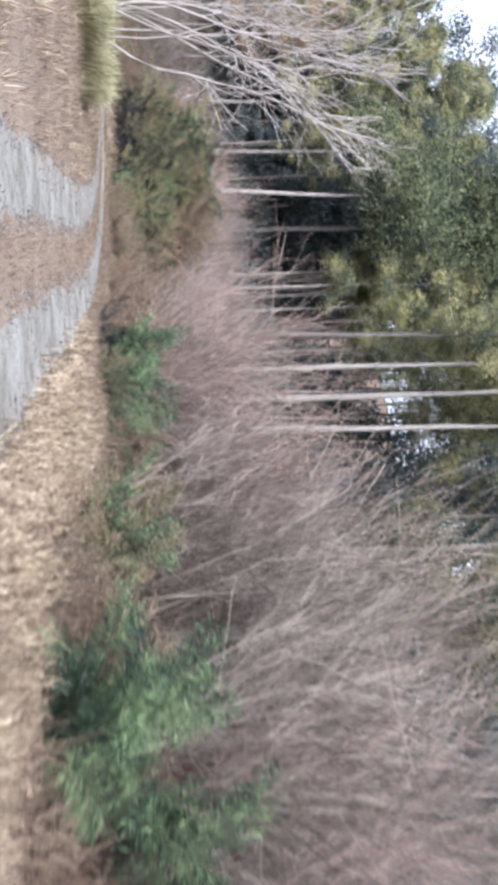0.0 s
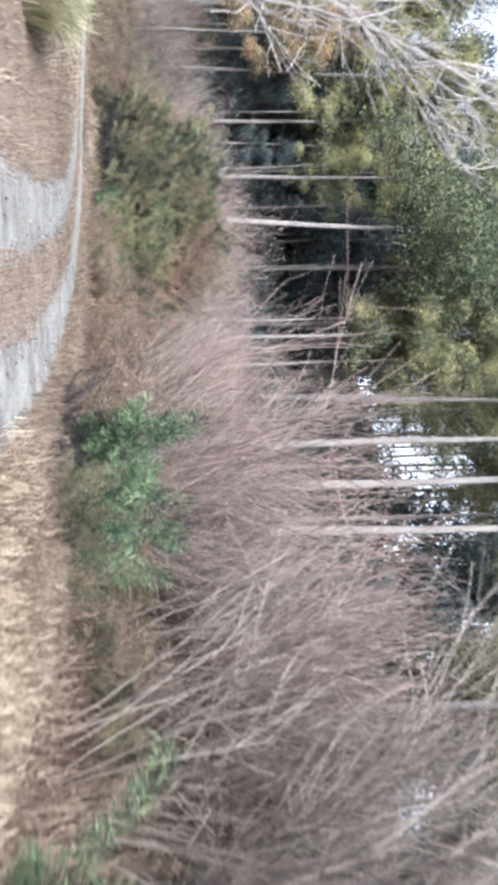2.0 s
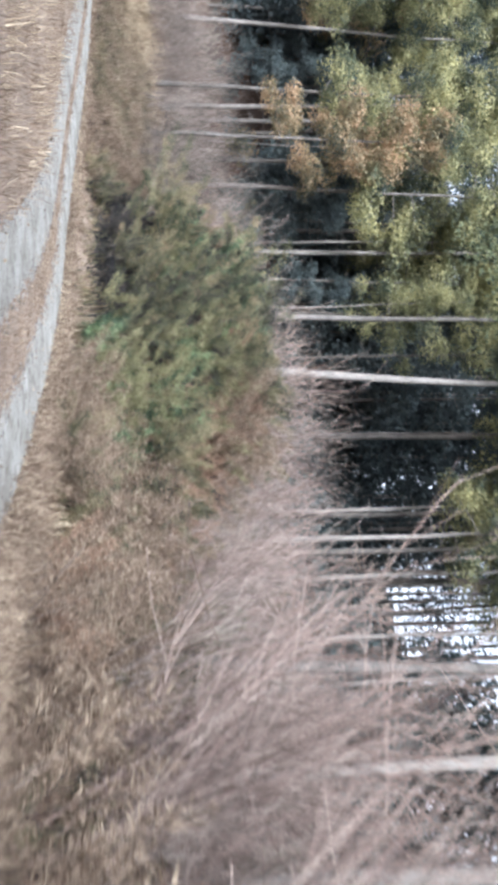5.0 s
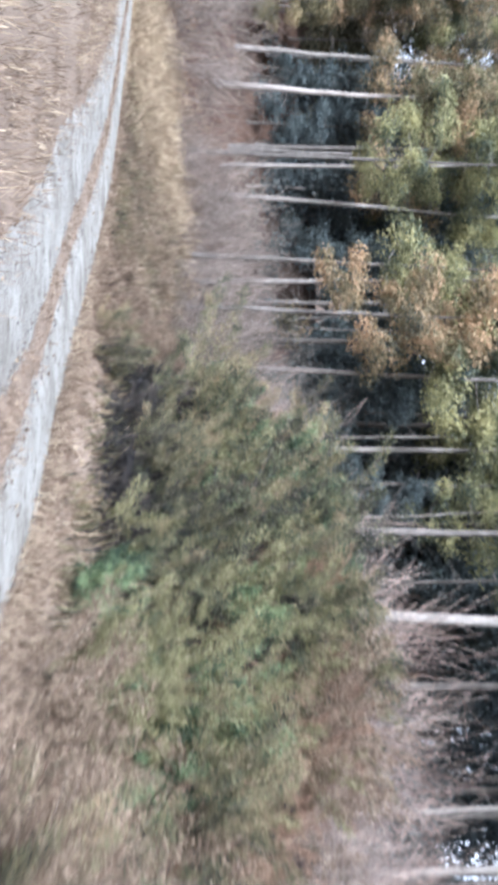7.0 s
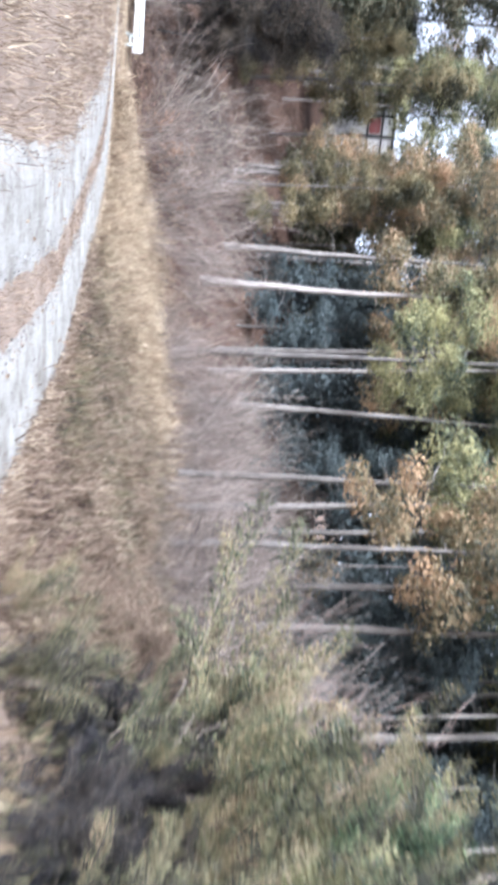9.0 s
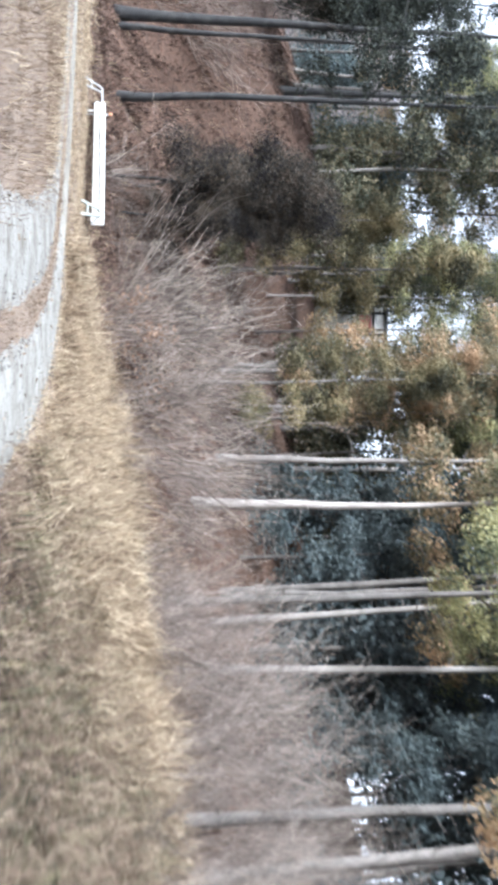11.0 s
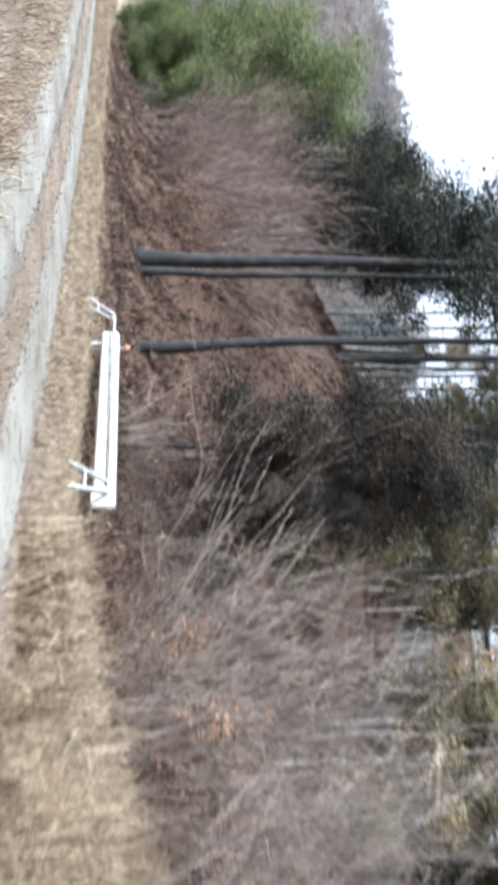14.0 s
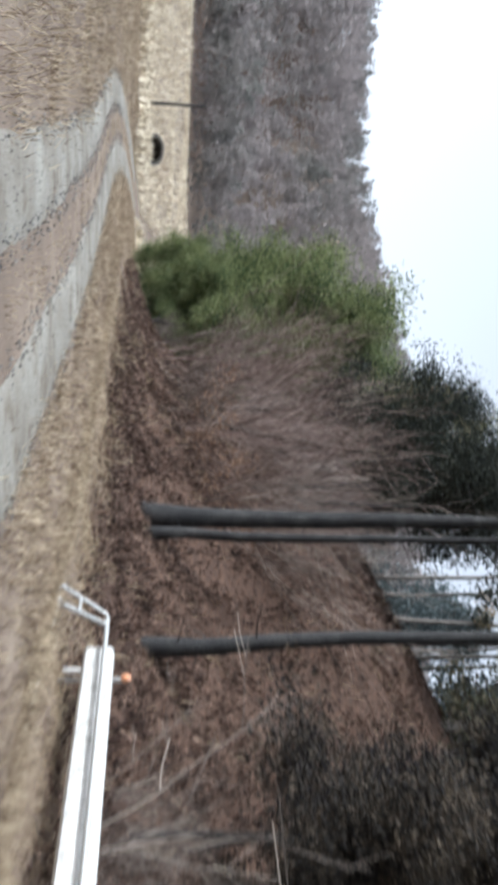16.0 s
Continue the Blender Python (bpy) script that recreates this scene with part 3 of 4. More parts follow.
slim_b = cedar(13, 14, 0.5, 1.6, trunk_r=0.08, clumps=60, m=110)
for t in (dark_a, dark_b):
    tagged(t, "tall conifer with a dark smooth trunk on leaf litter")
tagged(haze_a, "thin olive-brown cedar tree at the edge of the wood")
for t in (deep_a, deep_b):
    tagged(t, "dark green cedar tree deep in the shaded wood")
lofty = cedar(11, 18, 0.66, 2.0, trunk_r=0.135, clumps=84, m=110)
low_olive = cedar(15, 10.5, 0.12, 2.2, foliage=M_OLIVE_CEDAR)
low_rust = cedar(17, 11.5, 0.16, 2.3, foliage=M_RUST_CEDAR)
tagged(lofty, "tall cedar tree with a long bare grey trunk")
for t in (low_olive, low_rust):
    tagged(t, "cedar tree with olive and rusty winter foliage down to the ground")
tagged(white_tree, "slender tree with a pale whitish trunk")
scatter([dark_a, dark_b, white_tree], [(-34.2, 58.2, 0, 1.0), (-29.8, 58.3, 1, 1.0), (-42.5, 61.5, 0, 0.75), (-45, 63.5, 1, 0.85), (-39, 64.5, 0, 0.85), (-16.2, 60.8, 2, 1.0), (-33.5, 58.3, 1, 0.8)], rng, tilt=1, sink=0.3)
scatter([cedar_a, cedar_b, cedar_c, cedar_d], [(-6.7, 52.8, 0, 1.0), (-6.0, 53.4, 2, 1.0), (-11.5, 56.6, 0, 1.0), (-13.6, 61.2, 1, 1.1), (-12.6, 60.4, 2, 1.0), (-11.0, 59.3, 2, 1.1), (-6.7, 58.7, 0, 1.0), (-3.8, 51.3, 2, 1.0),
         (-3.1, 51.6, 0, 1.0), (-4.4, 50.0, 3, 0.9), (10.5, 50.0, 0, 0.8), (-18.6, 62.5, 1, 1.1), (-15, 64, 2, 1.1), (-20.0, 65.5, 0, 1.1), (-24, 65, 1, 1.0)]
        + [(*p, int(rng.choice([0, 2]))) for p in along(rng, 36, 62, 9, 12.5, 8)] + along(rng, 66, 96, 14, 19, 7), rng, (0.85, 1.2), 1.5, 0.3)
scatter([slim_a, slim_b], [(0.55 + 0.245 * (y - 4) + o, y) for y, o in ((46, -1.3), (47, 0.9), (49, -0.5), (50.5, 0.4), (52, -1.0))] + [(1.9 + 0.32 * (y - 15) + o, y) for y, o in ((36, 0.6), (38.5, -0.5), (40, 0.2), (42, -0.9), (44, 0.8))] + along(rng, 30, 62, 9.5, 14, 22) + along(rng, 62, 78, 12, 16, 10), rng, (0.8, 1.1), 1.5, 0.3)
scatter([lofty], [(7.36, 33.3, 0, 1.0), (8.46, 31.6, 0, 1.05), (9.05, 29.5, 0, 1.1), (9.1, 27.2, 0, 1.0), (10.6, 36.0, 0, 0.75), (11.5, 33.4, 0, 0.8), (8.4, 41.5, 0, 0.65), (12.6, 38.5, 0, 0.8), (9.8, 46.0, 0, 1.0), (1.6, 47.6, 0, 0.9), (5.6, 49.5, 0, 1.0), (12.0, 24.0, 0, 1.0), (13.2, 28.5, 0, 1.0)], rng, tilt=1.2, sink=0.3)
scatter([low_olive, low_rust], [(-22.9, 63.9, 1, 1.0), (-28.2, 64.6, 0, 1.0), (-29.0, 62.6, 0, 0.8), (-21.4, 62.4, 0, 0.8)], rng, tilt=1.2, sink=0.3)
# on the crest above the bend the wood is thin: only low growth, so that the sky shows between the trunks
deep = [(s + rng.normal(0, 0.7), 14 + rng.normal(0, 0.8), rng.integers(2), rng.uniform(0.75, 1.2)) for s in (*np.arange(-6, 33, 2.5), *np.arange(47, 64, 2.5))]
deep += [(s + rng.normal(0, 0.6), 11.2 + rng.normal(0, 0.7), 1, rng.uniform(0.13, 0.19) if 33 < s < 47 else rng.uniform(0.4, 0.6)) for s in np.arange(0, 64, 2.2)]
deep += [(s + rng.normal(0, 0.7), 15.5 + rng.normal(0, 0.8), 2, rng.uniform(0.8, 1.15)) for s in np.arange(65, 100, 2.8)]
spots = [(*on_road(s, d)[0], k, sc) for s, d, k, sc in deep]
SHED = (-35.0, 75.5)


def clear_of_shed(x, y):
    """False on the lines along which the shed on the crest is glimpsed."""
    for ex, ey in ((0.0, 31.0), (-6.0, 41.8)):
        ux, uy = SHED[0] - ex, SHED[1] - ey
        if 62 < y < 77 and abs((x - ex) * uy - (y - ey) * ux) / math.hypot(ux, uy) < 1.0:
            return False
    return True


def clear_of_gap(x, y):
    """False in the gap of the wood behind the gate, where the sky shows between thin trunks."""
    ux, uy = -14.4 - x, y - 48.7
    return math.hypot(ux, uy) < 22 or not any(a < math.degrees(math.atan2(ux, uy)) < b for a, b in ((43, 48.5), (53.5, 61.5)))


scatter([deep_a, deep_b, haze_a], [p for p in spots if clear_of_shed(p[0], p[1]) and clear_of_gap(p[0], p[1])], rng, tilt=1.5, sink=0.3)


def deep_wood(name, label, seed, foliage, places, puffs_each=50, per=40, leaf=(0.2, 0.38), broad=(0.13, 0.24)):
    """The wood behind the front trees: crowns and trunks that nobody could count."""
    g = np.random.default_rng(seed)
    p = np.array([q for q in places if clear_of_shed(*q[:2]) and (q[2] < 5 or clear_of_gap(*q[:2]))], float)
    n = len(p)
    z = height(p[:, :2])
    tall, low = p[:, 2], p[:, 3]
    u = g.uniform(0, 1, (n, puffs_each)) ** 0.85
    a, r = g.uniform(0, 6.283, (n, puffs_each)), (1.15 - u) ** 0.7 * g.uniform(0.2, 1.1, (n, puffs_each)) * (0.14 * tall[:, None] + 0.6)
    cen = np.stack([p[:, 0, None] + np.cos(a) * r, p[:, 1, None] + np.sin(a) * r, z[:, None] + tall[:, None] * (low[:, None] + (1 - low[:, None]) * u)], -1).reshape(-1, 3)
    lv = puffs(g, cen, g.uniform(0.55, 1.25, len(cen)), per, leaf, broad)
    wood = tagged(new(name, bulk(name, *lv, foliage)), label, "trees", kind="stuff")
    h = np.linspace(0, 1, 5)
    pts = np.stack([np.repeat(p[:, 0, None], 5, 1) + g.normal(0, 0.05, (n, 5)), np.repeat(p[:, 1, None], 5, 1), z[:, None] - 0.3 + tall[:, None] * h], -1)
    tagged(part("trunks", bulk(name + "_trunks", *tubes(pts, np.repeat((0.1 * (1 - 0.8 * h))[None], n, 0), 6), M_BARK, False), wood), kind="stuff")


def stand(s0, s1, step, rows, tall, low):
    return [(*on_road(s + rng.normal(0, 0.7), d + rng.normal(0, 0.8))[0], rng.uniform(*tall), low) for s in np.arange(s0, s1, step) for d in rows]


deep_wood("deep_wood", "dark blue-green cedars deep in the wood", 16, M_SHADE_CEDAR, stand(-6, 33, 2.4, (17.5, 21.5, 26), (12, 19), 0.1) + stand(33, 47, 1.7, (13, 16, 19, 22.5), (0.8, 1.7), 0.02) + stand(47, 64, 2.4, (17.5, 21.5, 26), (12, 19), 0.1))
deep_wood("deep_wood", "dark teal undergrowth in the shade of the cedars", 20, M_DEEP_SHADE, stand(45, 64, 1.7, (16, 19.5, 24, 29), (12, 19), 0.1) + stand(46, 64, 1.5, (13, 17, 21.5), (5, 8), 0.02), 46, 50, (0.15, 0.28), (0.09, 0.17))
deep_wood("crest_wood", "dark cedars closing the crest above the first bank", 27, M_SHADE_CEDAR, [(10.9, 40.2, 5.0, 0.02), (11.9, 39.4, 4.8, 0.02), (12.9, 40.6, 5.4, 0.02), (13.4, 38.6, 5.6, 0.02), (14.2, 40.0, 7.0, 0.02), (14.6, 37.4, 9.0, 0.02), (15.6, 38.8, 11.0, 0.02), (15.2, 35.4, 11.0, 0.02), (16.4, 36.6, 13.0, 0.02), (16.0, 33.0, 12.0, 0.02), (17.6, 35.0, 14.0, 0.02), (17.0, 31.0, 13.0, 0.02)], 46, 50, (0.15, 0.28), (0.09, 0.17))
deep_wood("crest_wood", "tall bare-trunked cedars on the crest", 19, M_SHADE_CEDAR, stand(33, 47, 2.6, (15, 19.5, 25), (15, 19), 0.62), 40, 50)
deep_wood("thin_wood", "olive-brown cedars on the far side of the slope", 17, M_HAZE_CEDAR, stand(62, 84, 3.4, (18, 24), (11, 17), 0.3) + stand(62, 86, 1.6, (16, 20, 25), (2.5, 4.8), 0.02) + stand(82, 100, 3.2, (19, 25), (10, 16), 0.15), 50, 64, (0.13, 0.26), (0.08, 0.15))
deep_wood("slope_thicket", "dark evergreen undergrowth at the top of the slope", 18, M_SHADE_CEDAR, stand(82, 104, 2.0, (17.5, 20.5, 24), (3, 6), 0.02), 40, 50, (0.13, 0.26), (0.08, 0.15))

gap_rng = np.random.default_rng(29)
scatter([lofty], [(-14.4 - r * math.sin(radians(a)), 48.7 + r * math.cos(radians(a)), 0, k) for a, r, k in ((54.2, 37, 0.72), (55.3, 42, 0.8), (56.1, 35, 0.7), (57.4, 44, 0.85), (58.2, 38, 0.75), (59.4, 41, 0.8), (60.6, 36, 0.72))], gap_rng, tilt=1.5, sink=0.3)

ever = broad_tree(21, "evergreen_tree", "dense evergreen broadleaf tree covered with climbing ivy", M_EVERGREEN, 12, 3.4, clumps=340, per=110, size=(0.06, 0.14), width=(0.035, 0.07))
scatter([ever], [(12.5, 20, 0, 0.75), (13.5, 25.5, 0, 0.8), (-46.5, 62.0, 0, 0.9)], np.random.default_rng(33))
dark_crown = broad_tree(28, "dark_evergreen", "dense dark evergreen tree on the crest beside the conifers", M_DARK_CEDAR, 10, 2.6, clumps=360, per=90, size=(0.08, 0.17), width=(0.045, 0.085), trunk_r=0.12, low=0.42, sway=0.06)
scatter([dark_crown], [(-44.5, 60.3, 0, 1.0), (-41.6, 61.4, 0, 0.95), (-47.2, 60.6, 0, 0.85)], np.random.default_rng(34))
ivy_tree = broad_tree(26, "ivy_tree", "tall evergreen tree hung with light green ivy", M_IVY, 19, 4.2, M_BARK, clumps=420, per=120, size=(0.1, 0.22), width=(0.06, 0.11), trunk_r=0.13, low=0.55, sway=0.03)
scatter([ivy_tree], [(3.0, 41.5, 0, 1.0)], rng)
bronze = broad_tree(22, "bronze_evergreen", "dark bronze-brown evergreen tree behind the gate", M_DARK_LEAF, 7.2, 1.9, clumps=420, per=150, size=(0.045, 0.1), width=(0.028, 0.055), trunk_r=0.06, low=0.3, sway=0.05)
scatter([bronze], [(-25.55, 58.0, 0, 0.95), (-26.5, 59.2, 0, 0.72), (-24.5, 58.3, 0, 0.62)], rng)
pine = broad_tree(23, "pine_tree", "bushy yellow-green pine tree at the edge of the field", M_PINE, 9, 3.4, clumps=460, per=95, size=(0.1, 0.22), width=(0.045, 0.09), low=0.14)
scatter([pine], [(-62.0, 60.3, 0, 0.85), (-60.0, 59.0, 0, 1.1), (-57.5, 60.0, 0, 1.3), (-54.5, 61.5, 0, 1.05), (-63, 63, 0, 1.0), (-57.0, 58.7, 0, 0.5), (-59.6, 58.0, 0, 0.42), (-54.6, 59.6, 0, 0.5)], np.random.default_rng(36))

# leafless thicket
shrubs = [bare_shrub(31), bare_shrub(32, 18, 3.8, lean=0.4), bare_shrub(33, 12, 2.6, M_BROWN_TWIG, 0.7), bare_shrub(34, 16, 3.4, M_BROWN_TWIG, 0.45), bare_shrub(35, 12, 4.4, M_TWIG, 0.4, (8, 6), 0.015), bare_shrub(36, 14, 4.4, M_LIGHT_TWIG, 0.42, (7, 5), 0.012, wander=0.07, lift=0.05), bare_shrub(37, 16, 4.4, M_RED_TWIG, 0.4, (8, 6), 0.015, label="leafless shrub with a haze of reddish-brown twigs"),
          bare_shrub(38, 6, 3.8, M_TWIG, 0.5, (9, 5), 0.012, label="low leafless shrub of a few forked stems"), bare_shrub(39, 6, 3.6, M_RED_TWIG, 0.5, (9, 5), 0.012, label="low leafless shrub of a few reddish stems")]
scatter(shrubs, [(-18.9, 56.9, 5, 0.8), (-18.2, 55.7, 5), (-17.2, 55.8, 5), (-17.6, 57.0, 1), (-20.3, 57.2, 5, 0.5), (-15.0, 55.0, 5), (-13.8, 54.6, 1), (-22.5, 57.4, 2, 0.8), (-24.0, 56.5, 2, 0.4), (-25.4, 57.2, 2, 0.4), (-22.9, 56.8, 2, 0.4), (-24.6, 57.6, 3, 0.4), (-44, 59.2, 6, 0.95), (-41, 60.0, 6, 0.8), (-46, 60.6, 6, 0.8), (-42.5, 58.4, 3, 1.05), (-39.5, 58.6, 6, 1.1), (-37, 59.4, 4, 1.0), (-48, 61, 6, 0.85), (-45, 58.2, 4, 1.0), (-43, 61.5, 6, 0.75), (-47.5, 59.0, 6, 1.1)]
        + [(*p, int(rng.choice([2, 3, 6]))) for p in along(rng, 0, 14, 4.5, 10, 26)] + [(*p, int(rng.choice([2, 3, 3, 0]))) for p in along(rng, 1, 20, 3.0, 6.5, 26)] + [(*p, int(rng.choice([0, 3, 6, 6, 4]))) for p in along(rng, 20, 29, 2.6, 7.5, 26)] + [(*p, int(rng.choice([7, 8])), rng.uniform(0.45, 0.7)) for p in along(rng, 28.5, 33.5, 3.0, 8.5, 26)] + [(*p, int(rng.choice([7, 8])), rng.uniform(0.8, 1.18)) for p in along(rng, 30, 46, 4.8, 9.5, 150)] + along(rng, 88, 108, 5, 10, 14) + along(rng, 5, 32, 8, 11, 8), rng, (0.65, 1.05), 6)

scatter(shrubs[2:4], along(rng, 45, 53, 3.6, 5.5, 12), rng, (0.45, 0.62), 6)
scatter(shrubs[:6], along(rng, 53, 58, 3.4, 5.5, 7), rng, (0.45, 0.7), 6)
scatter(shrubs[2:4], along(rng, 44, 53, 5.2, 9.0, 24), rng, (0.55, 0.78), 6)
scatter(shrubs[:6], along(rng, 53, 57.5, 5.2, 9.0, 9), rng, (0.5, 0.75), 6)
scatter(shrubs[:6], [(*p, int(rng.choice([1, 3, 5]))) for p in along(rng, 46, 53, 4.5, 8.0, 12)], rng, (0.55, 0.78), 6)
scatter(shrubs[:6], [(*p, int(rng.choice([1, 5, 5]))) for p in along(rng, 53, 57.5, 4.5, 8.0, 7)], rng, (0.6, 0.8), 6)

# tall willowy shrubs on the first bank
scatter(shrubs[:6], [(*p, int(rng.choice([0, 5, 5]))) for p in along(rng, 12.5, 19, 5.0, 8.6, 14)], rng, (1.0, 1.35), 6)
forked = bare_shrub(40, 4, 2.9, M_LIGHT_TWIG, 0.62, (5, 2), 0.018, label="leafless forked shrub with pale branches behind the gate", wander=0.1)
scatter([forked], [(-23.7, 56.5, 0, 0.8), (-25.0, 57.0, 0, 0.6)], np.random.default_rng(37), tilt=3)
scatter(shrubs[:6], [(-15.5, 58.8, 0), (-14.8, 59.0, 5), (-15.9, 59.4, 1)], rng, (0.45, 0.6), 6)

# the tree at the inner side of the bend whose boughs hang over the lane
def overhanging(seed):
    g = np.random.default_rng(seed)
    ob = tagged(new("overhanging_tree"), "leafless multi-stemmed tree with pale twigs arching over the lane", "tree")
    n = 15
    base = np.column_stack([g.normal(0, 0.35, n), g.normal(0, 0.3, n), np.zeros(n)])
    over = np.linspace(-0.12, 0.38, n)
    way = np.column_stack([over, -over * 0.3, np.ones(n)]) + g.normal(0, 0.08, (n, 3))
    p0, r0 = grow(g, base, way, g.uniform(5.4, 7.0, n), g.uniform(0.014, 0.032, n), 12, 0.11, 0.004)
    p1, r1 = sprout(g, p0, r0, 15, 0.42, (0.1, 0.26), 0.35, 6, 0.16, 0.02)
    p2, r2 = sprout(g, p1, np.maximum(r1, 0.008), 4, 0.5, (0.3, 0.7), 0.15, 4, 0.18, -0.02)
    for i in range(n):
        a1, a2 = slice(i * 15, i * 15 + 15), slice(i * 60, i * 60 + 60)
        part("stem", bulk("stem", *join(tubes(p0[i:i + 1], r0[i:i + 1], 5), tubes(p1[a1], np.maximum(r1[a1], 0.007), 4), tubes(p2[a2], np.maximum(r2[a2], 0.0045))), M_PALE_TWIG), ob)
    ob.matrix_basis = put(ob, -1.9, 18.6)
    return ob


overhanging(41)

# green bushes
bamboo = plume_bush(51, "bamboo_grass_bush", "green bamboo-grass bush with narrow drooping leaves", M_BAMBOO, 2.5, 0.55, 24, 430, (0.09, 0.22), (0.011, 0.021), 1.0, 0.3)
olive = plume_bush(52, "olive_bush", "olive-green bush with small withering leaves", M_OLIVE, 1.7, 0.9, 26, 380, (0.03, 0.075), (0.014, 0.03), 0.2)
mass = plume_bush(55, "evergreen_shrub", "mixed evergreen shrub with olive and green leaves", M_EVERGREEN, 2.4, 1.0, 26, 480, (0.035, 0.08), (0.015, 0.032), 0.2)
rusty = plume_bush(58, "withered_shrub", "shrub with withered orange leaves on the bank", M_ORANGE, 2.2, 0.8, 22, 260, (0.035, 0.08), (0.015, 0.032), 0.3)
yellow = plume_bush(59, "yellowing_bush", "bush with yellowing pale green leaves", M_YELLOW_LEAF, 1.6, 0.7, 20, 260, (0.035, 0.08), (0.015, 0.032), 0.3)
russet = plume_bush(60, "russet_bush", "bush hung with russet dead leaves and stalks", M_RUSSET, 2.0, 0.9, 26, 200, (0.08, 0.2), (0.01, 0.024), 0.6)
sparse = plume_bush(64, "withered_sapling", "sparse sapling with a few orange withered leaves", M_ORANGE, 2.7, 0.3, 9, 34, (0.07, 0.13), (0.04, 0.07), 0.3, 0.15, 0.62)
scatter([sparse], [(-39.0, 57.9, 0, 0.9), (-37.4, 58.4, 0, 1.15), (-41.0, 58.6, 0, 1.0), (-17.2, 54.9, 0, 1.1)], rng)
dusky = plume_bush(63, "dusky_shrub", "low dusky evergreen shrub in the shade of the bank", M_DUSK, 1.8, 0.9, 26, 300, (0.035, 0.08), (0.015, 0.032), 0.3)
kinds = [bamboo, olive, mass, rusty, yellow, russet, dusky]
spots = [(4.9, 19.9, 0, 0.85), (5.3, 18.2, 0, 0.7), (5.6, 20.6, 0, 0.9), (5.3, 21.6, 5, 0.8), (5.2, 11.4, 0, 0.75), (4.8, 6.3, 0, 0.85), (5.8, 8.2, 5, 0.8), (5.4, 7.3, 0, 0.75), (6.3, 6.3, 0, 0.9), (5.4, 9.6, 1, 0.9), (4.5, 7.4, 5, 0.5), (4.7, 9.0, 5, 0.5),
          (4.6, 30.3, 1, 0.6), (5.2, 28.6, 5, 0.8), (4.9, 26.4, 5, 0.8), (5.3, 24.4, 5, 0.9), (4.5, 27.6, 3, 0.5), (4.25, 19.6, 6, 0.5), (4.3, 18.6, 6, 0.55), (4.4, 20.6, 6, 0.5), (4.35, 17.6, 6, 0.45), (4.9, 17.0, 1, 0.6), (4.1, 7.0, 6, 0.4), (4.2, 8.4, 6, 0.4)]
def mound_kind(s, d):
    """What grows where on the mound at the bend: patches of one kind each."""
    if d < 2.1 and s > 35.8:
        return rng.choice([6, 6, 6, 6, 2, 1])
    if s < 33.5:
        return rng.choice([5, 5, 5, 1, 3])
    if s < 36.8:
        return rng.choice([4, 4, 1, 0]) if d < 2.7 else rng.choice([3, 3, 3, 5, 6, 1])
    if s < 42.5:
        return rng.choice([0, 2, 1, 0, 4, 3]) if d < 3.6 else rng.choice([2, 3, 1, 0, 3, 4])
    return rng.choice([1, 6, 2])


for n in range(235):
    s, d = rng.uniform(30, 43.2), rng.uniform(0.8, 6.2)
    size = rng.uniform(0.42, 0.66) if d < 2.1 else rng.uniform(0.55, 0.95)
    kind = int(mound_kind(s, d))
    if s > 40.0 + 0.6 * d:
        kind, size = 5, 0.45 * size
    spots.append((*on_road(s, d)[0], kind, size * (0.72 if kind == 0 else 1.0)))
for n in range(56):
    s, d = rng.uniform(35.6, 40.8), rng.uniform(1.4, 2.6)
    spots.append((*on_road(s, d)[0], int(rng.choice([6, 6, 6, 6, 2])), rng.uniform(0.42, 0.68)))
for n in range(60):
    s, d = rng.uniform(30, 46), rng.uniform(5.5, 12)
    spots.append((*on_road(s, d)[0], int(rng.choice([1, 6, 6, 2, 0])), rng.uniform(0.45, 0.8)))
for k, count, s0, s1, d0, d1, small, large in ((3, 20, 33.0, 37.5, 3.2, 6.4, 0.6, 0.95), (4, 12, 33.8, 37.0, 1.4, 3.0, 0.5, 0.8), (0, 8, 30.5, 34.0, 2.2, 4.2, 0.4, 0.55), (6, 5, 34.0, 36.5, 3.8, 5.5, 0.5, 0.7), (4, 8, 36.5, 39.5, 2.2, 4.5, 0.55, 0.75), (3, 12, 37.0, 40.5, 2.6, 5.5, 0.55, 0.75)):
    for n in range(count):
        spots.append((*on_road(rng.uniform(s0, s1), rng.uniform(d0, d1))[0], k, rng.uniform(small, large)))
for n in range(44):
    s, d = rng.uniform(44, 50.5), rng.uniform(0.7, 4.8)
    spots.append((*on_road(s, d)[0], int(rng.choice([1, 5, 6, 5, 5])), rng.uniform(0.2, 0.36)))
for n in range(40):
    s, d = rng.uniform(32, 45), rng.uniform(4.5, 10)
    spots.append((*on_road(s, d)[0], int(rng.choice([1, 6, 2, 3, 5])), rng.uniform(0.4, 0.7)))
for n in range(26):
    s, d = rng.uniform(14, 31), rng.uniform(1.8, 5.0)
    spots.append((*on_road(s, d)[0], 5 if rng.random() < 0.75 else 1, rng.uniform(0.4, 0.75)))
scatter(kinds, spots, rng)
dusk_rng = np.random.default_rng(35)
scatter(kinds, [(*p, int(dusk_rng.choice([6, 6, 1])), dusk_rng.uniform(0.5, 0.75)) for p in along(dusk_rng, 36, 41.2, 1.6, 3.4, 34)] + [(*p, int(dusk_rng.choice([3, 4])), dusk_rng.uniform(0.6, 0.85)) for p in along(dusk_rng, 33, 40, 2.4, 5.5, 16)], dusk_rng)


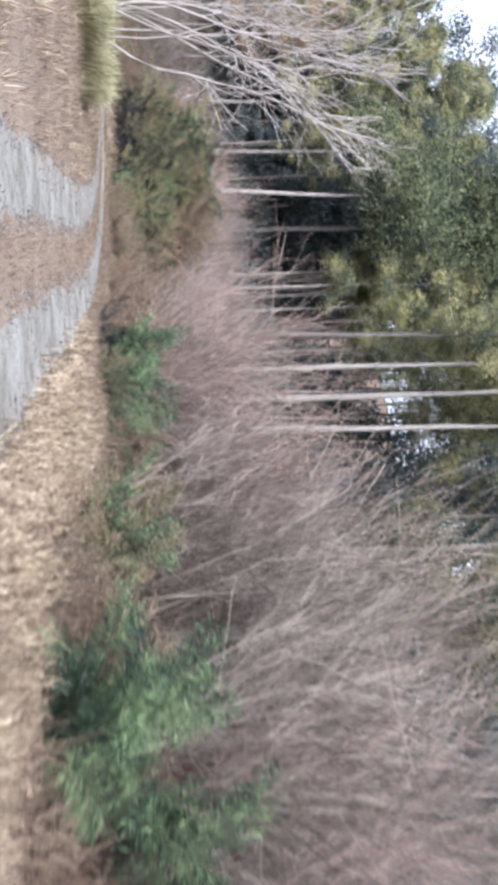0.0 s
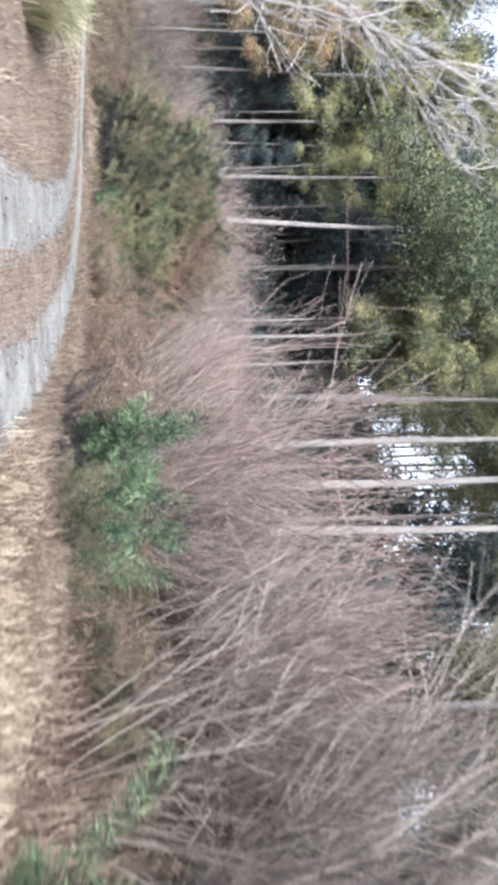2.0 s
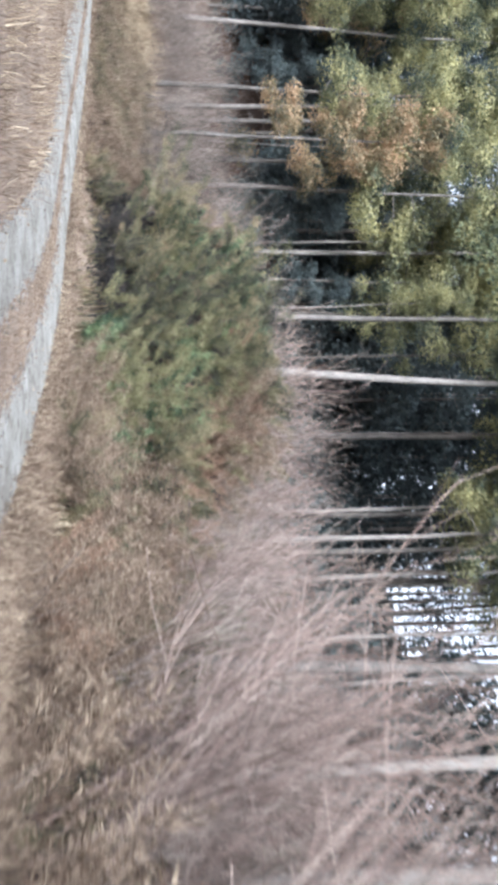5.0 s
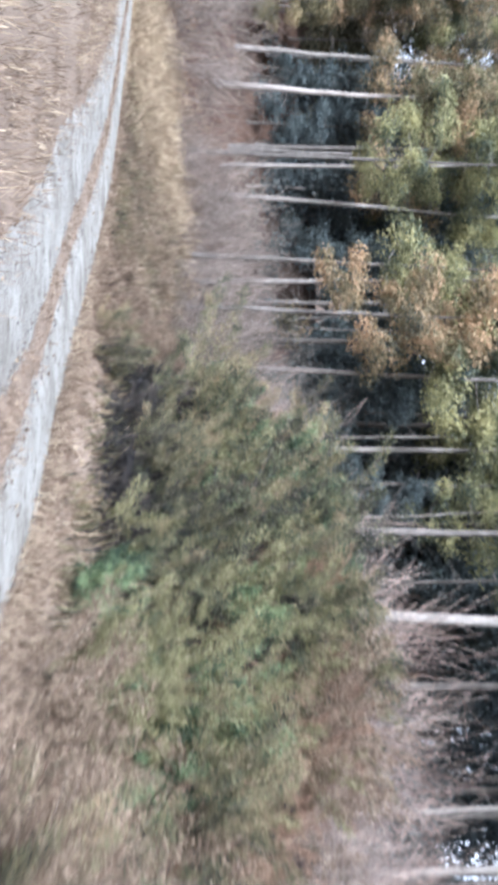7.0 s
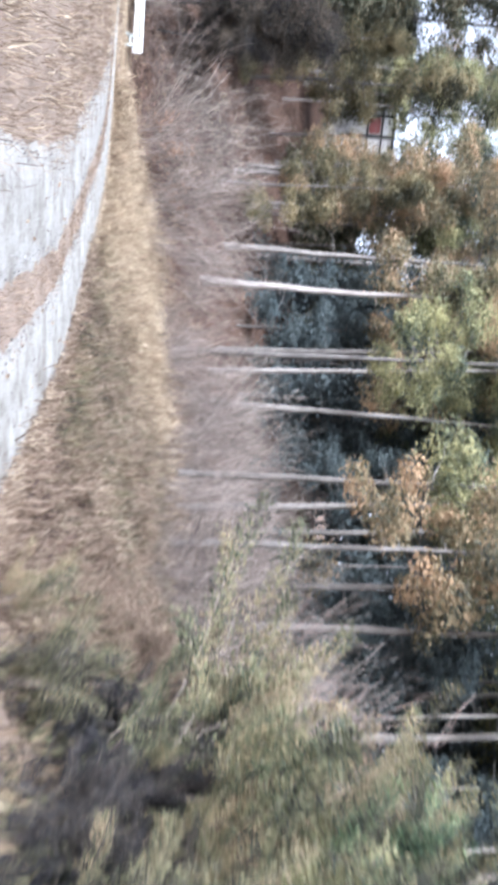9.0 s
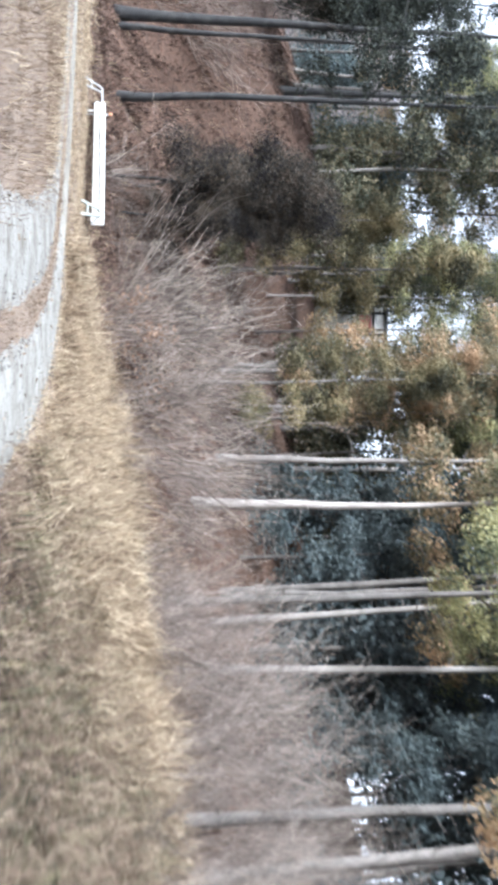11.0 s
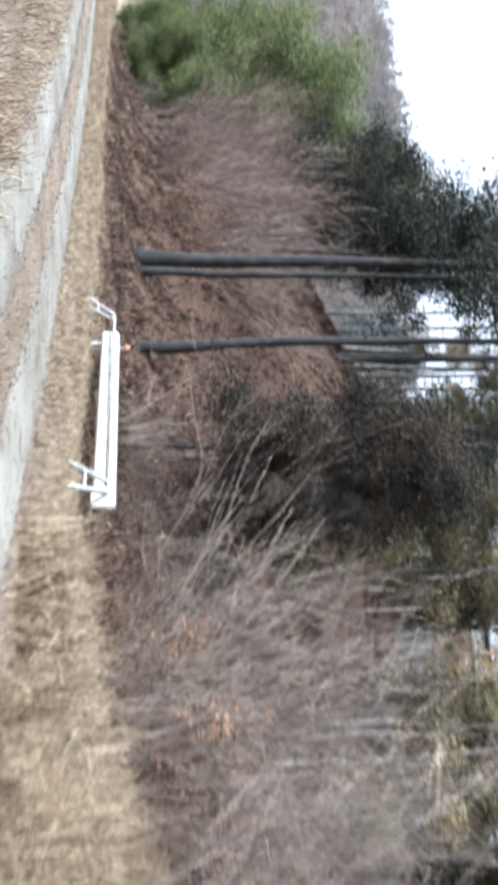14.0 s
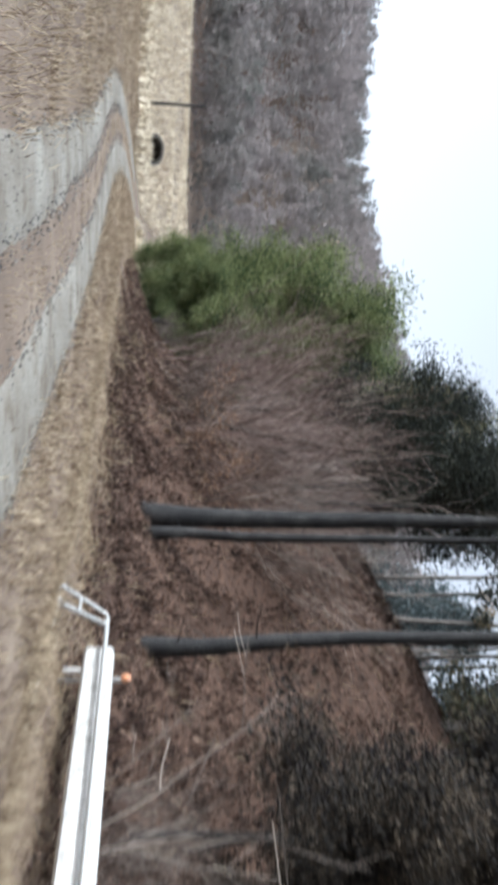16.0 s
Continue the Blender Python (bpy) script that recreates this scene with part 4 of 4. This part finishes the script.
def tussock(seed):
    """A dense clump of arching reed blades."""
    g = np.random.default_rng(seed)
    ob = tagged(new("reed_clump"), "clump of pale yellow-green reeds beside the lane", "reeds")
    for n in range(9):
        k = 620
        b, q = n * 0.698 + g.normal(0, 0.15), (0.0 if n == 8 else g.uniform(0.4, 0.6))
        a, r = g.uniform(0, 6.283, k), 0.32 * np.sqrt(g.uniform(0, 1, k))
        pos = np.column_stack([math.cos(b) * q + np.cos(a) * r, math.sin(b) * q + np.sin(a) * r, a * 0])
        tall = g.uniform(0.4, 1.0, k) * g.uniform(0.8, 1.1) * (1.1 - 0.4 * q)
        part("tuft", bulk("tuft", *blades(g, pos, tall, g.uniform(0.012, 0.026, k), 0.9, pos * 1.4), M_REED), ob)
    return ob


scatter([tussock(54)], [(-1.0, 18.2, 0, 0.95), (-1.9, 17.2, 0, 1.0), (-2.6, 18.6, 0, 1.1), (-2.8, 16.2, 0, 0.9)], rng)


# ---- grass, leaf litter and pebbles ----
def sward(name, label, mat, s0, s1, d0, d1, count, tall, width=(0.008, 0.018), lean=1.1, seed=0, clump=0.12, fade=1.0, short=False, ragged=1.0, tuft=14):
    g = np.random.default_rng(seed)
    k = max(1, count // tuft)
    s = g.uniform(s0, s1, k)
    u = g.uniform(0, 1, k)
    edge = np.where(u > 0.6, (u - 0.6) / 0.4, 0) * waves(s, s * 0, 4.0, seed) * 0.45 * ragged
    d = d0 + (d1 - d0) * u ** fade + edge + ragged * 0.3 * np.abs(g.normal(0, 1, k)) * u ** 3
    c = np.repeat(on_road(s, d), tuft, axis=0) + g.normal(0, clump, (k * tuft, 2))
    high = np.repeat(g.uniform(*tall, k), tuft) * g.uniform(0.4, 1.15, k * tuft)
    pos = np.column_stack([c, height(c) - 0.02])
    a = np.repeat(g.uniform(0, 6.283, k), tuft)
    comb = np.column_stack([np.cos(a), np.sin(a), a * 0]) * 0.9
    return tagged(new(name, bulk(name, *blades(g, pos, high, g.uniform(*width, len(c)), lean, comb, short), mat)), label, "grass", kind="stuff")


sward("verge_grass", "straw-coloured dry grass on the verge", M_STRAW, -2, 16, -0.1, 2.0, 24000, (0.1, 0.34), (0.006, 0.014), 1.3, seed=61, fade=1.3, clump=0.16)
sward("verge_grass", "russet tufts in the dry verge", M_RUSSET, -2, 25, 0.1, 2.3, 14000, (0.12, 0.36), (0.006, 0.013), 1.4, seed=85, clump=0.12)
sward("verge_grass", "russet dry grass on the verge", M_RUSSET, 14, 36, -0.1, 1.9, 36000, (0.1, 0.36), (0.006, 0.014), 1.4, seed=75, fade=1.2, clump=0.14)
sward("verge_grass", "russet dry grass under the bushes of the mound", M_RUSSET, 36, 52, -0.1, 1.2, 20000, (0.1, 0.3), (0.006, 0.014), 1.4, seed=87, clump=0.14)
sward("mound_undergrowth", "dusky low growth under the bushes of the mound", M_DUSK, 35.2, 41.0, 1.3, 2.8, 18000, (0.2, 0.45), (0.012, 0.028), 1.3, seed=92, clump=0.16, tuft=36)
sward("mound_undergrowth", "olive low growth between the bushes of the mound", M_OLIVE, 31.5, 43, 0.9, 6.0, 26000, (0.2, 0.5), (0.012, 0.026), 1.3, seed=93, clump=0.15, tuft=36)
sward("mound_undergrowth", "green low growth between the bushes of the mound", M_IVY, 34.0, 41.6, 1.6, 6.0, 12000, (0.2, 0.5), (0.012, 0.026), 1.2, seed=94, clump=0.16, tuft=44)
sward("mound_undergrowth", "withered orange growth between the bushes of the mound", M_ORANGE, 32.0, 39.5, 2.0, 6.2, 20000, (0.2, 0.55), (0.012, 0.026), 1.2, seed=97, clump=0.2, tuft=80)
sward("tall_grass", "brown dead grass where the mound meets the golden bank", M_RUSSET, 40.5, 51, 0.4, 5.0, 36000, (0.2, 0.6), (0.008, 0.017), 1.4, seed=98, clump=0.14, ragged=2.0, tuft=40)
sward("dry_stalks", "pale broken stalks on the flank of the mound", M_STRAW, 29, 35.5, 1.0, 4.2, 2600, (0.3, 0.8), (0.01, 0.02), 1.4, seed=88, clump=0.2, tuft=6)
sward("verge_grass", "straw-coloured grass at the edge of the wheel track", M_STRAW, 22, 46, -0.1, 0.9, 12000, (0.08, 0.22), (0.006, 0.013), 1.3, seed=76, clump=0.1)
sward("verge_grass", "short tan dry grass on the verge", M_TAN, 50, 112, -0.12, 2.2, 68000, (0.06, 0.16), (0.008, 0.016), 1.3, seed=62, clump=0.2, short=True)
sward("verge_grass", "russet tufts along the tan verge", M_RUSSET, 60, 100, 0.0, 2.2, 22000, (0.06, 0.2), (0.007, 0.015), 1.4, seed=100, clump=0.14, short=True)
sward("verge_grass", "straw-coloured dry tufts on the verge", M_STRAW, 50, 112, 0.0, 1.9, 16500, (0.1, 0.26), (0.006, 0.014), 1.3, seed=68)
sward("tall_grass", "tall matted straw-coloured grass on the bank", M_STRAW, 52, 61.5, 0.4, 3.9, 64000, (0.12, 0.85), (0.007, 0.016), 1.6, seed=63, clump=0.12, ragged=2.2, tuft=44)
sward("tall_grass", "tall ragged tussocks at the edge of the thicket", M_STRAW, 52, 61, 2.2, 4.6, 11000, (0.4, 1.1), (0.008, 0.018), 1.3, seed=89, clump=0.16, ragged=3.0, tuft=70)
sward("tall_grass", "tall matted russet grass on the bank", M_RUSSET, 43, 53, 0.6, 4.4, 26000, (0.15, 0.8), (0.007, 0.016), 1.6, seed=77, clump=0.12, ragged=2.2, tuft=36)
sward("tall_grass", "flattened brown grass between the tussocks", M_RUSSET, 47, 54, 0.3, 3.8, 24000, (0.2, 0.6), (0.007, 0.016), 1.6, seed=95, clump=0.14, ragged=2.0, tuft=44)
sward("tall_grass", "tan tussocks in the brown grass", M_TAN, 49.5, 58, 0.4, 4.2, 34000, (0.2, 0.8), (0.007, 0.016), 1.6, seed=99, clump=0.11, ragged=2.2, tuft=60)
sward("tall_grass", "dark withered tufts low in the bank", M_LITTER, 42, 53.5, 0.4, 4.0, 34000, (0.2, 0.5), (0.008, 0.018), 1.5, seed=96, clump=0.16, ragged=2.0, tuft=50)
sward("verge_grass", "tan dry grass round the gate's feet", M_TAN, 60, 84, 1.4, 3.1, 44000, (0.06, 0.18), (0.008, 0.016), 1.3, seed=80, clump=0.15, short=True)
sward("green_tufts", "olive tufts in the matted grass of the bank", M_OLIVE, 44, 53, 0.4, 4.8, 56000, (0.2, 0.6), (0.008, 0.016), 1.3, seed=86, clump=0.14, tuft=40)
sward("green_tufts", "small tufts of green grass in the dry verge", M_OLIVE, 40, 62, 0.5, 4.5, 5600, (0.2, 0.5), (0.008, 0.016), 1.2, seed=81, clump=0.08)
sward("field_grass", "tan dead grass far out in the field", M_TAN, 50, 120, -40, -12, 60000, (0.12, 0.3), (0.015, 0.035), 1.3, seed=82, clump=0.5, short=True, ragged=0)
sward("field_grass", "russet dead grass of the field", M_RUSSET, -2, 62, -10, -2.5, 110000, (0.1, 0.28), (0.006, 0.013), 1.4, seed=64, clump=0.18, short=True, ragged=0)
sward("field_grass", "pale dry stalks in the field", M_STRAW, -2, 62, -9, -2.6, 12000, (0.12, 0.34), (0.005, 0.01), 1.3, seed=78, clump=0.08, ragged=0)
sward("field_grass", "tan dead grass of the field", M_TAN, 58, 112, -13, -2.5, 100000, (0.08, 0.24), (0.008, 0.016), 1.4, seed=65, clump=0.2, short=True, ragged=0)
sward("field_grass", "pale dry stalks in the field", M_STRAW, 56, 112, -11, -2.6, 14000, (0.1, 0.28), (0.006, 0.011), 1.4, seed=83, clump=0.1, ragged=0)
sward("field_grass", "russet dead tufts in the field", M_RUSSET, 56, 112, -11, -2.6, 30000, (0.08, 0.26), (0.007, 0.014), 1.4, seed=84, clump=0.12, short=True, ragged=0)
sward("crown_grass", "short russet grass between the wheel tracks", M_RUSSET, -2, 34, -1.78, -0.95, 26000, (0.04, 0.13), (0.006, 0.012), 1.2, seed=66, clump=0.08, short=True, ragged=0.2)
sward("crown_grass", "short russet grass between the wheel tracks", M_RUSSET, 30, 62, -1.56, -1.16, 13000, (0.04, 0.12), (0.006, 0.012), 1.2, seed=79, clump=0.08, short=True, ragged=0.2)
sward("crown_grass", "sparse tan grass between the wheel tracks", M_TAN, 58, 112, -1.5, -1.2, 12000, (0.03, 0.09), (0.006, 0.012), 1.2, seed=69, clump=0.1, short=True, ragged=0.2)
for lo, hi in ((-2.95, -2.3), (-2.0, -1.5), (-1.15, -0.7), (-0.35, 0.1)):
    sward("track_grass", "thin tan grass creeping over the gravel", M_TAN, 58, 112, lo, hi, 5000, (0.02, 0.08), (0.006, 0.012), 1.3, seed=90 + int(lo * -10), clump=0.14, short=True, ragged=0)
sward("bank_grass", "dead grass among the shrubs of the bank", M_RUSSET, 0, 60, 2.0, 8, 40000, (0.3, 0.8), (0.008, 0.018), 1.4, seed=67)
sward("dry_stalks", "pale dry stalks among the leaf litter", M_TAN, 62, 108, 2.4, 13, 9000, (0.15, 0.45), (0.008, 0.016), 1.5, seed=74)
sward("dead_ferns", "drooping dead ferns among the leaf litter", M_LITTER, 62, 108, 2.9, 13, 60000, (0.15, 0.4), (0.016, 0.035), 1.7, seed=70)


def litter(name, label, mat, s0, s1, d0, d1, count, seed, size=(0.08, 0.18), above=0.12):
    g = np.random.default_rng(seed)
    p = on_road(g.uniform(s0, s1, count), g.uniform(d0, d1, count))
    pos = np.column_stack([p, height(p) + g.uniform(0.02, above, count)])
    way = g.normal(0, 1, (count, 3)) * [1, 1, 0.6]
    lv = leaves(g, pos, way, g.uniform(*size, count), g.uniform(0.02, 0.05, count), 0.5)
    return tagged(new(name, bulk(name, *lv, mat)), label, "leaf litter", kind="stuff")


litter("leaf_litter", "curled red-brown fallen leaves on the slope", M_LITTER, 62, 112, 2.5, 18, 130000, 71, (0.03, 0.08))
litter("leaf_litter", "curled red-brown fallen leaves on the slope", M_LITTER, 0, 62, 1.8, 18, 60000, 72, (0.06, 0.14))


def pebbles(seed, count, sizes, label):
    g = np.random.default_rng(seed)
    t = np.array([[1, 0, 0], [-1, 0, 0], [0, 1, 0], [0, -1, 0], [0, 0, 0.7], [0, 0, -0.7]], float)
    f = np.array([[0, 2, 4], [2, 1, 4], [1, 3, 4], [3, 0, 4], [2, 0, 5], [1, 2, 5], [3, 1, 5], [0, 3, 5]])
    d = np.where(g.random(count) < 0.5, g.uniform(-1.15, 0.08, count), g.uniform(-2.6, -1.6, count))
    p = on_road(g.uniform(-2, 90, count), d)
    size = g.uniform(*sizes, count)
    v = t[None] * size[:, None, None] * g.uniform(0.6, 1.3, (count, 6, 1)) + np.column_stack([p, height(p) + 0.02])[:, None]
    return tagged(new("gravel", bulk("gravel", v.reshape(-1, 3), (f[None] + np.arange(count)[:, None, None] * 6).reshape(-1, 3), M_STONE)), label, "gravel", kind="stuff")


pebbles(81, 22000, (0.006, 0.016), "loose grey grit on the wheel tracks")
pebbles(82, 4200, (0.01, 0.02), "loose grey stones on the wheel tracks")
litter("leaf_litter", "dead brown leaves scattered over the wheel tracks", M_RUSSET, -2, 60, -2.7, 0.1, 700, 73, (0.03, 0.06), 0.03)


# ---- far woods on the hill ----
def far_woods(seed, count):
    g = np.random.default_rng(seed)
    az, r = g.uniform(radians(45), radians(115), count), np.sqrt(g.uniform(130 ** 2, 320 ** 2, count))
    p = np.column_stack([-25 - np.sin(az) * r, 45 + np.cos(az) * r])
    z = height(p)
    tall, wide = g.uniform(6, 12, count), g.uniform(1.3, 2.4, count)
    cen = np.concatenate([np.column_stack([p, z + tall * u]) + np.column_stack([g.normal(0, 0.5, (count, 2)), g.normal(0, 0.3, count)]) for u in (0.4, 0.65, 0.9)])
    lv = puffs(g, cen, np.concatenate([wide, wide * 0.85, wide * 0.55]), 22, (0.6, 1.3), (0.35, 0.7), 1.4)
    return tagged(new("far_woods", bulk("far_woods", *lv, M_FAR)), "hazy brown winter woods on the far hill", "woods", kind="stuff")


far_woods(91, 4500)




# ---- the white road gate, swung open along the verge ----
def pipe(points, r, sides=10):
    p = np.array(points, float)
    v, f = tubes(p[None], np.full((1, len(p)), r), sides)
    return v, f


def bent(points, radius=0.1, n=5):
    """A polyline with rounded corners."""
    out = [Vector(points[0])]
    for a, b, c in zip(points, points[1:], points[2:]):
        a, b, c = Vector(a), Vector(b), Vector(c)
        p, q = b + (a - b).normalized() * radius, b + (c - b).normalized() * radius
        for i in range(n):
            u = i / (n - 1)
            out.append(p * (1 - u) ** 2 + b * 2 * u * (1 - u) + q * u ** 2)
    return out + [Vector(points[-1])]


def road_gate():
    near, far = Vector((-20.4, 54.97, 0)), Vector((-25.52, 55.43, 0))
    length = (far - near).length
    turn = math.degrees(math.atan2(far.y - near.y, far.x - near.x))
    gate = tagged(new("road_gate"), "white corrugated steel beam gate on pipe legs beside the lane", "gate")
    gate.matrix_basis = pose(near.x, near.y, 0.07, 0, 0, turn)
    # beam: a folded profile, run along x; +y faces the lane
    prof = [(-0.03, 0.33), (0.0, 0.335), (0.04, 0.36), (0.05, 0.4), (0.05, 0.5), (0.03, 0.52), (0.03, 0.54), (0.05, 0.56), (0.05, 0.61), (0.0, 0.635), (-0.03, 0.64)]
    prof += [(y - 0.012, z) for y, z in reversed(prof)]
    bm = bmesh.new()
    rows = []
    for x in np.linspace(0.28, length, 9):
        rows.append([bm.verts.new((x, y, z)) for y, z in prof])
    k = len(prof)
    for a, b in zip(rows, rows[1:]):
        for i in range(k):
            bm.faces.new((a[i], a[(i + 1) % k], b[(i + 1) % k], b[i]))
    bm.faces.new(rows[0]), bm.faces.new(rows[-1][::-1])
    me = bpy.data.meshes.new("beam")
    bmesh.ops.recalc_face_normals(bm, faces=bm.faces)
    bm.to_mesh(me)
    bm.free()
    me.materials.append(M_PAINT)
    part("beam", me, gate, "white painted corrugated beam")
    # rounded end cap
    bm = bmesh.new()
    rows = []
    for i in range(9):
        a = math.pi * i / 8
        rows.append([bm.verts.new((0.28 - 0.26 * math.sin(a), 0.005 - 0.075 * math.cos(a), z)) for z in (0.33, 0.64)])
    for a, b in zip(rows, rows[1:]):
        bm.faces.new((a[0], b[0], b[1], a[1]))
    bm.faces.new([r[0] for r in rows][::-1]), bm.faces.new([r[1] for r in rows])
    bmesh.ops.recalc_face_normals(bm, faces=bm.faces)
    me = bpy.data.meshes.new("end_cap")
    bm.to_mesh(me)
    bm.free()
    me.materials.append(M_PAINT)
    part("end_cap", me, gate, "white rounded end of the beam")
    part("rail", bulk("rail", *pipe([(0.42, 0.085, 0.55), (length + 0.42, 0.14, 0.55)], 0.026), M_ZINC, False), gate, "galvanised pipe rail along the beam")

    def stand_frame(top, feet, r, mat):
        """A leaning frame: one bent pipe with two feet, and two cross bars."""
        (ax, ay, az), (fx0, fx1, fy, fz) = top, feet
        pts = bent([(fx0, fy, fz), (ax - 0.11, ay, az), (ax + 0.11, ay, az), (fx1, fy, fz)], 0.1)
        ob = part("stand", bulk("stand", *pipe(pts, r), mat, False), gate, "bent pipe stand with two cross bars")
        for u in (0.2, 0.55):
            x0, x1 = fx0 + (ax - 0.11 - fx0) * u, fx1 + (ax + 0.11 - fx1) * u
            y, z = fy + (ay - fy) * u, fz + (az - fz) * u
            part("cross_bar", bulk("cross_bar", *pipe([(x0, y, z), (x1, y, z)], r * 0.7), mat, False), ob)

    stand_frame((0.3, 0.12, 0.56), (-0.42, 0.2, 0.7, -0.1), 0.036, M_STAND)
    stand_frame((length + 0.4, 0.14, 0.55), (length - 0.06, length + 0.36, 0.66, -0.06), 0.024, M_ZINC)
    part("ground_bar", bulk("ground_bar", *pipe([(length - 0.02, 0.62, 0.1), (length - 1.0, 0.66, 0.09), (length - 2.4, 0.72, 0.07)], 0.018), M_ZINC, False), gate)
    part("peg", bulk("peg", *pipe([(length - 0.4, 0.02, 0.16), (length - 0.4, 0.02, 0.34)], 0.028), M_PAINT, False), gate)
    post = part("post", bulk("post", *pipe([(length - 0.42, -0.07, -0.2), (length - 0.42, -0.07, 0.74)], 0.022), M_ZINC, False), gate)
    bm = bmesh.new()
    bmesh.ops.create_uvsphere(bm, u_segments=12, v_segments=8, radius=0.055)
    bmesh.ops.scale(bm, vec=(1, 0.55, 1), verts=bm.verts)
    bmesh.ops.translate(bm, vec=(length - 0.42, -0.05, 0.77), verts=bm.verts)
    me = bpy.data.meshes.new("reflector")
    bm.to_mesh(me)
    bm.free()
    me.materials.append(M_REFLECTOR)
    part("reflector", me, post, "round orange reflector")
    return gate


road_gate()


# ---- small things ----
def sapling():
    """A slender leaning stem with a few side twigs."""
    g = np.random.default_rng(5)
    ob = tagged(new("leaning_sapling"), "slender leaning bare sapling among the thicket", "sapling")
    foot = (-16.9, 55.2)
    z = float(height([foot])[0])
    way = np.array([-19.8 + 16.9, 57.7 - 55.2, 5.1 - z])
    p0, r0 = grow(g, np.array([[0, 0, -0.1]]), way[None], np.array([np.linalg.norm(way) * 1.1]), np.array([0.022]), 9, 0.03, 0.0)
    p1, r1 = sprout(g, p0, r0, 12, 0.5, (0.15, 0.3), 0.3, 5, 0.15, -0.03)
    stem = part("stem", bulk("sapling_stem", *tubes(p0, r0, 5), M_TWIG), ob)
    for i in range(12):
        part("twig", bulk("twig", *tubes(p1[i:i + 1], np.maximum(r1[i:i + 1], 0.005)), M_TWIG), stem)
    ob.matrix_basis = pose(foot[0], foot[1], z)
    return ob


sapling()


def far_pole():
    ob = tagged(new("wooden_pole"), "thin dark wooden pole standing in the pale field", "pole")
    x, y = -86.5, 52.2
    part("shaft", bulk("pole_shaft", *pipe([(0, 0, -0.3), (0.05, 0, 2.0), (0, 0.05, 4.3)], 0.11), M_DARK_BARK, False), ob)
    ob.matrix_basis = pose(x, y, float(height([(x, y)])[0]))


far_pole()


def far_field(seed, count):
    """Pale dead grass on the far field and its bank."""
    g = np.random.default_rng(seed)
    p = np.column_stack([g.uniform(-135, -62, count), g.uniform(30, 85, count)])
    s, d = road_coords(p)
    p = p[(d < -2.7) | (d > 0.2)]
    pos = np.column_stack([p, height(p) - 0.03])
    v, f = blades(g, pos, g.uniform(0.3, 0.9, len(p)), g.uniform(0.05, 0.12, len(p)), 1.0)
    return tagged(new("pale_field_grass", bulk("pale_field_grass", v, f, M_FIELD)), "pale straw grass on the far field bank", "grass", kind="stuff")


far_field(95, 45000)


def culvert():
    """The round mouth of a concrete pipe in the far field bank."""
    x, y = -93.0, 55.8
    z = float(height([(x, y)])[0])
    ob = tagged(new("culvert"), "dark mouth of a concrete culvert in the field bank", "culvert")
    bm = bmesh.new()
    rings = []
    for px, r in ((0.0, 0.95), (0.0, 0.75), (-2.0, 0.75)):
        rings.append([bm.verts.new((px, math.cos(a) * r * 1.25, math.sin(a) * r * 0.75)) for a in np.linspace(0, 2 * math.pi, 28, endpoint=False)])
    for a, b in zip(rings, rings[1:]):
        for i in range(28):
            bm.faces.new((a[i], a[(i + 1) % 28], b[(i + 1) % 28], b[i]))
    bm.faces.new(rings[-1])
    me = bpy.data.meshes.new("pipe_mouth")
    bm.to_mesh(me)
    bm.free()
    me.materials.append(M_CONCRETE)
    part("pipe_mouth", me, ob)
    ob.matrix_basis = pose(x + 0.6, y, z + 0.55)


culvert()


def box(x0, y0, z0, x1, y1, z1, mat, name):
    """A block with slightly bevelled edges."""
    bm = bmesh.new()
    bmesh.ops.create_cube(bm, size=1)
    bmesh.ops.scale(bm, vec=(x1 - x0, y1 - y0, z1 - z0), verts=bm.verts)
    bmesh.ops.translate(bm, vec=((x0 + x1) / 2, (y0 + y1) / 2, (z0 + z1) / 2), verts=bm.verts)
    bmesh.ops.bevel(bm, geom=list(bm.edges), offset=0.012, segments=1, affect="EDGES")
    me = bpy.data.meshes.new(name)
    bm.to_mesh(me)
    bm.free()
    me.materials.append(mat)
    return me


def shed():
    """A small white-walled shed with dark timbers on the crest, glimpsed between the trees."""
    ob = tagged(new("shed"), "small white-walled shed with dark timber posts on the crest", "shed")
    w, d, h = 3.4, 2.6, 2.3
    part("front_wall", box(-w / 2, 0, -2.2, w / 2, 0.12, h, M_PLASTER, "front_wall"), ob)
    part("back_wall", box(-w / 2, d - 0.12, -2.2, w / 2, d, h, M_PLASTER, "back_wall"), ob)
    for x in (-w / 2, w / 2 - 0.12):
        part("side_wall", box(x, 0.12, -2.2, x + 0.12, d - 0.12, h, M_PLASTER, "side_wall"), ob)
    for x in (-w / 2 - 0.02, -0.62, 0.5, w / 2 - 0.12):
        part("post", box(x, -0.05, -0.4, x + 0.14, 0.0, h, M_DARK_BARK, "post"), ob)
    for z in (0.75, 1.6):
        part("rail", box(-w / 2, -0.04, z, w / 2, -0.004, z + 0.12, M_DARK_BARK, "rail"), ob)
    part("red_panel", box(-0.45, -0.035, 0.9, 0.45, -0.006, 1.55, M_RED, "red_panel"), ob, "faded red board on the wall")
    part("roof", box(-w / 2 - 0.25, -0.15, h, w / 2 + 0.35, d + 0.3, h + 0.12, M_ROOF, "roof"), ob, "dark flat roof with a wide overhang")
    z = float(height([(-35.0, 75.5)])[0])
    ob.matrix_basis = pose(-35.0, 75.5, z + 1.5, 0, 0, 38)


shed()
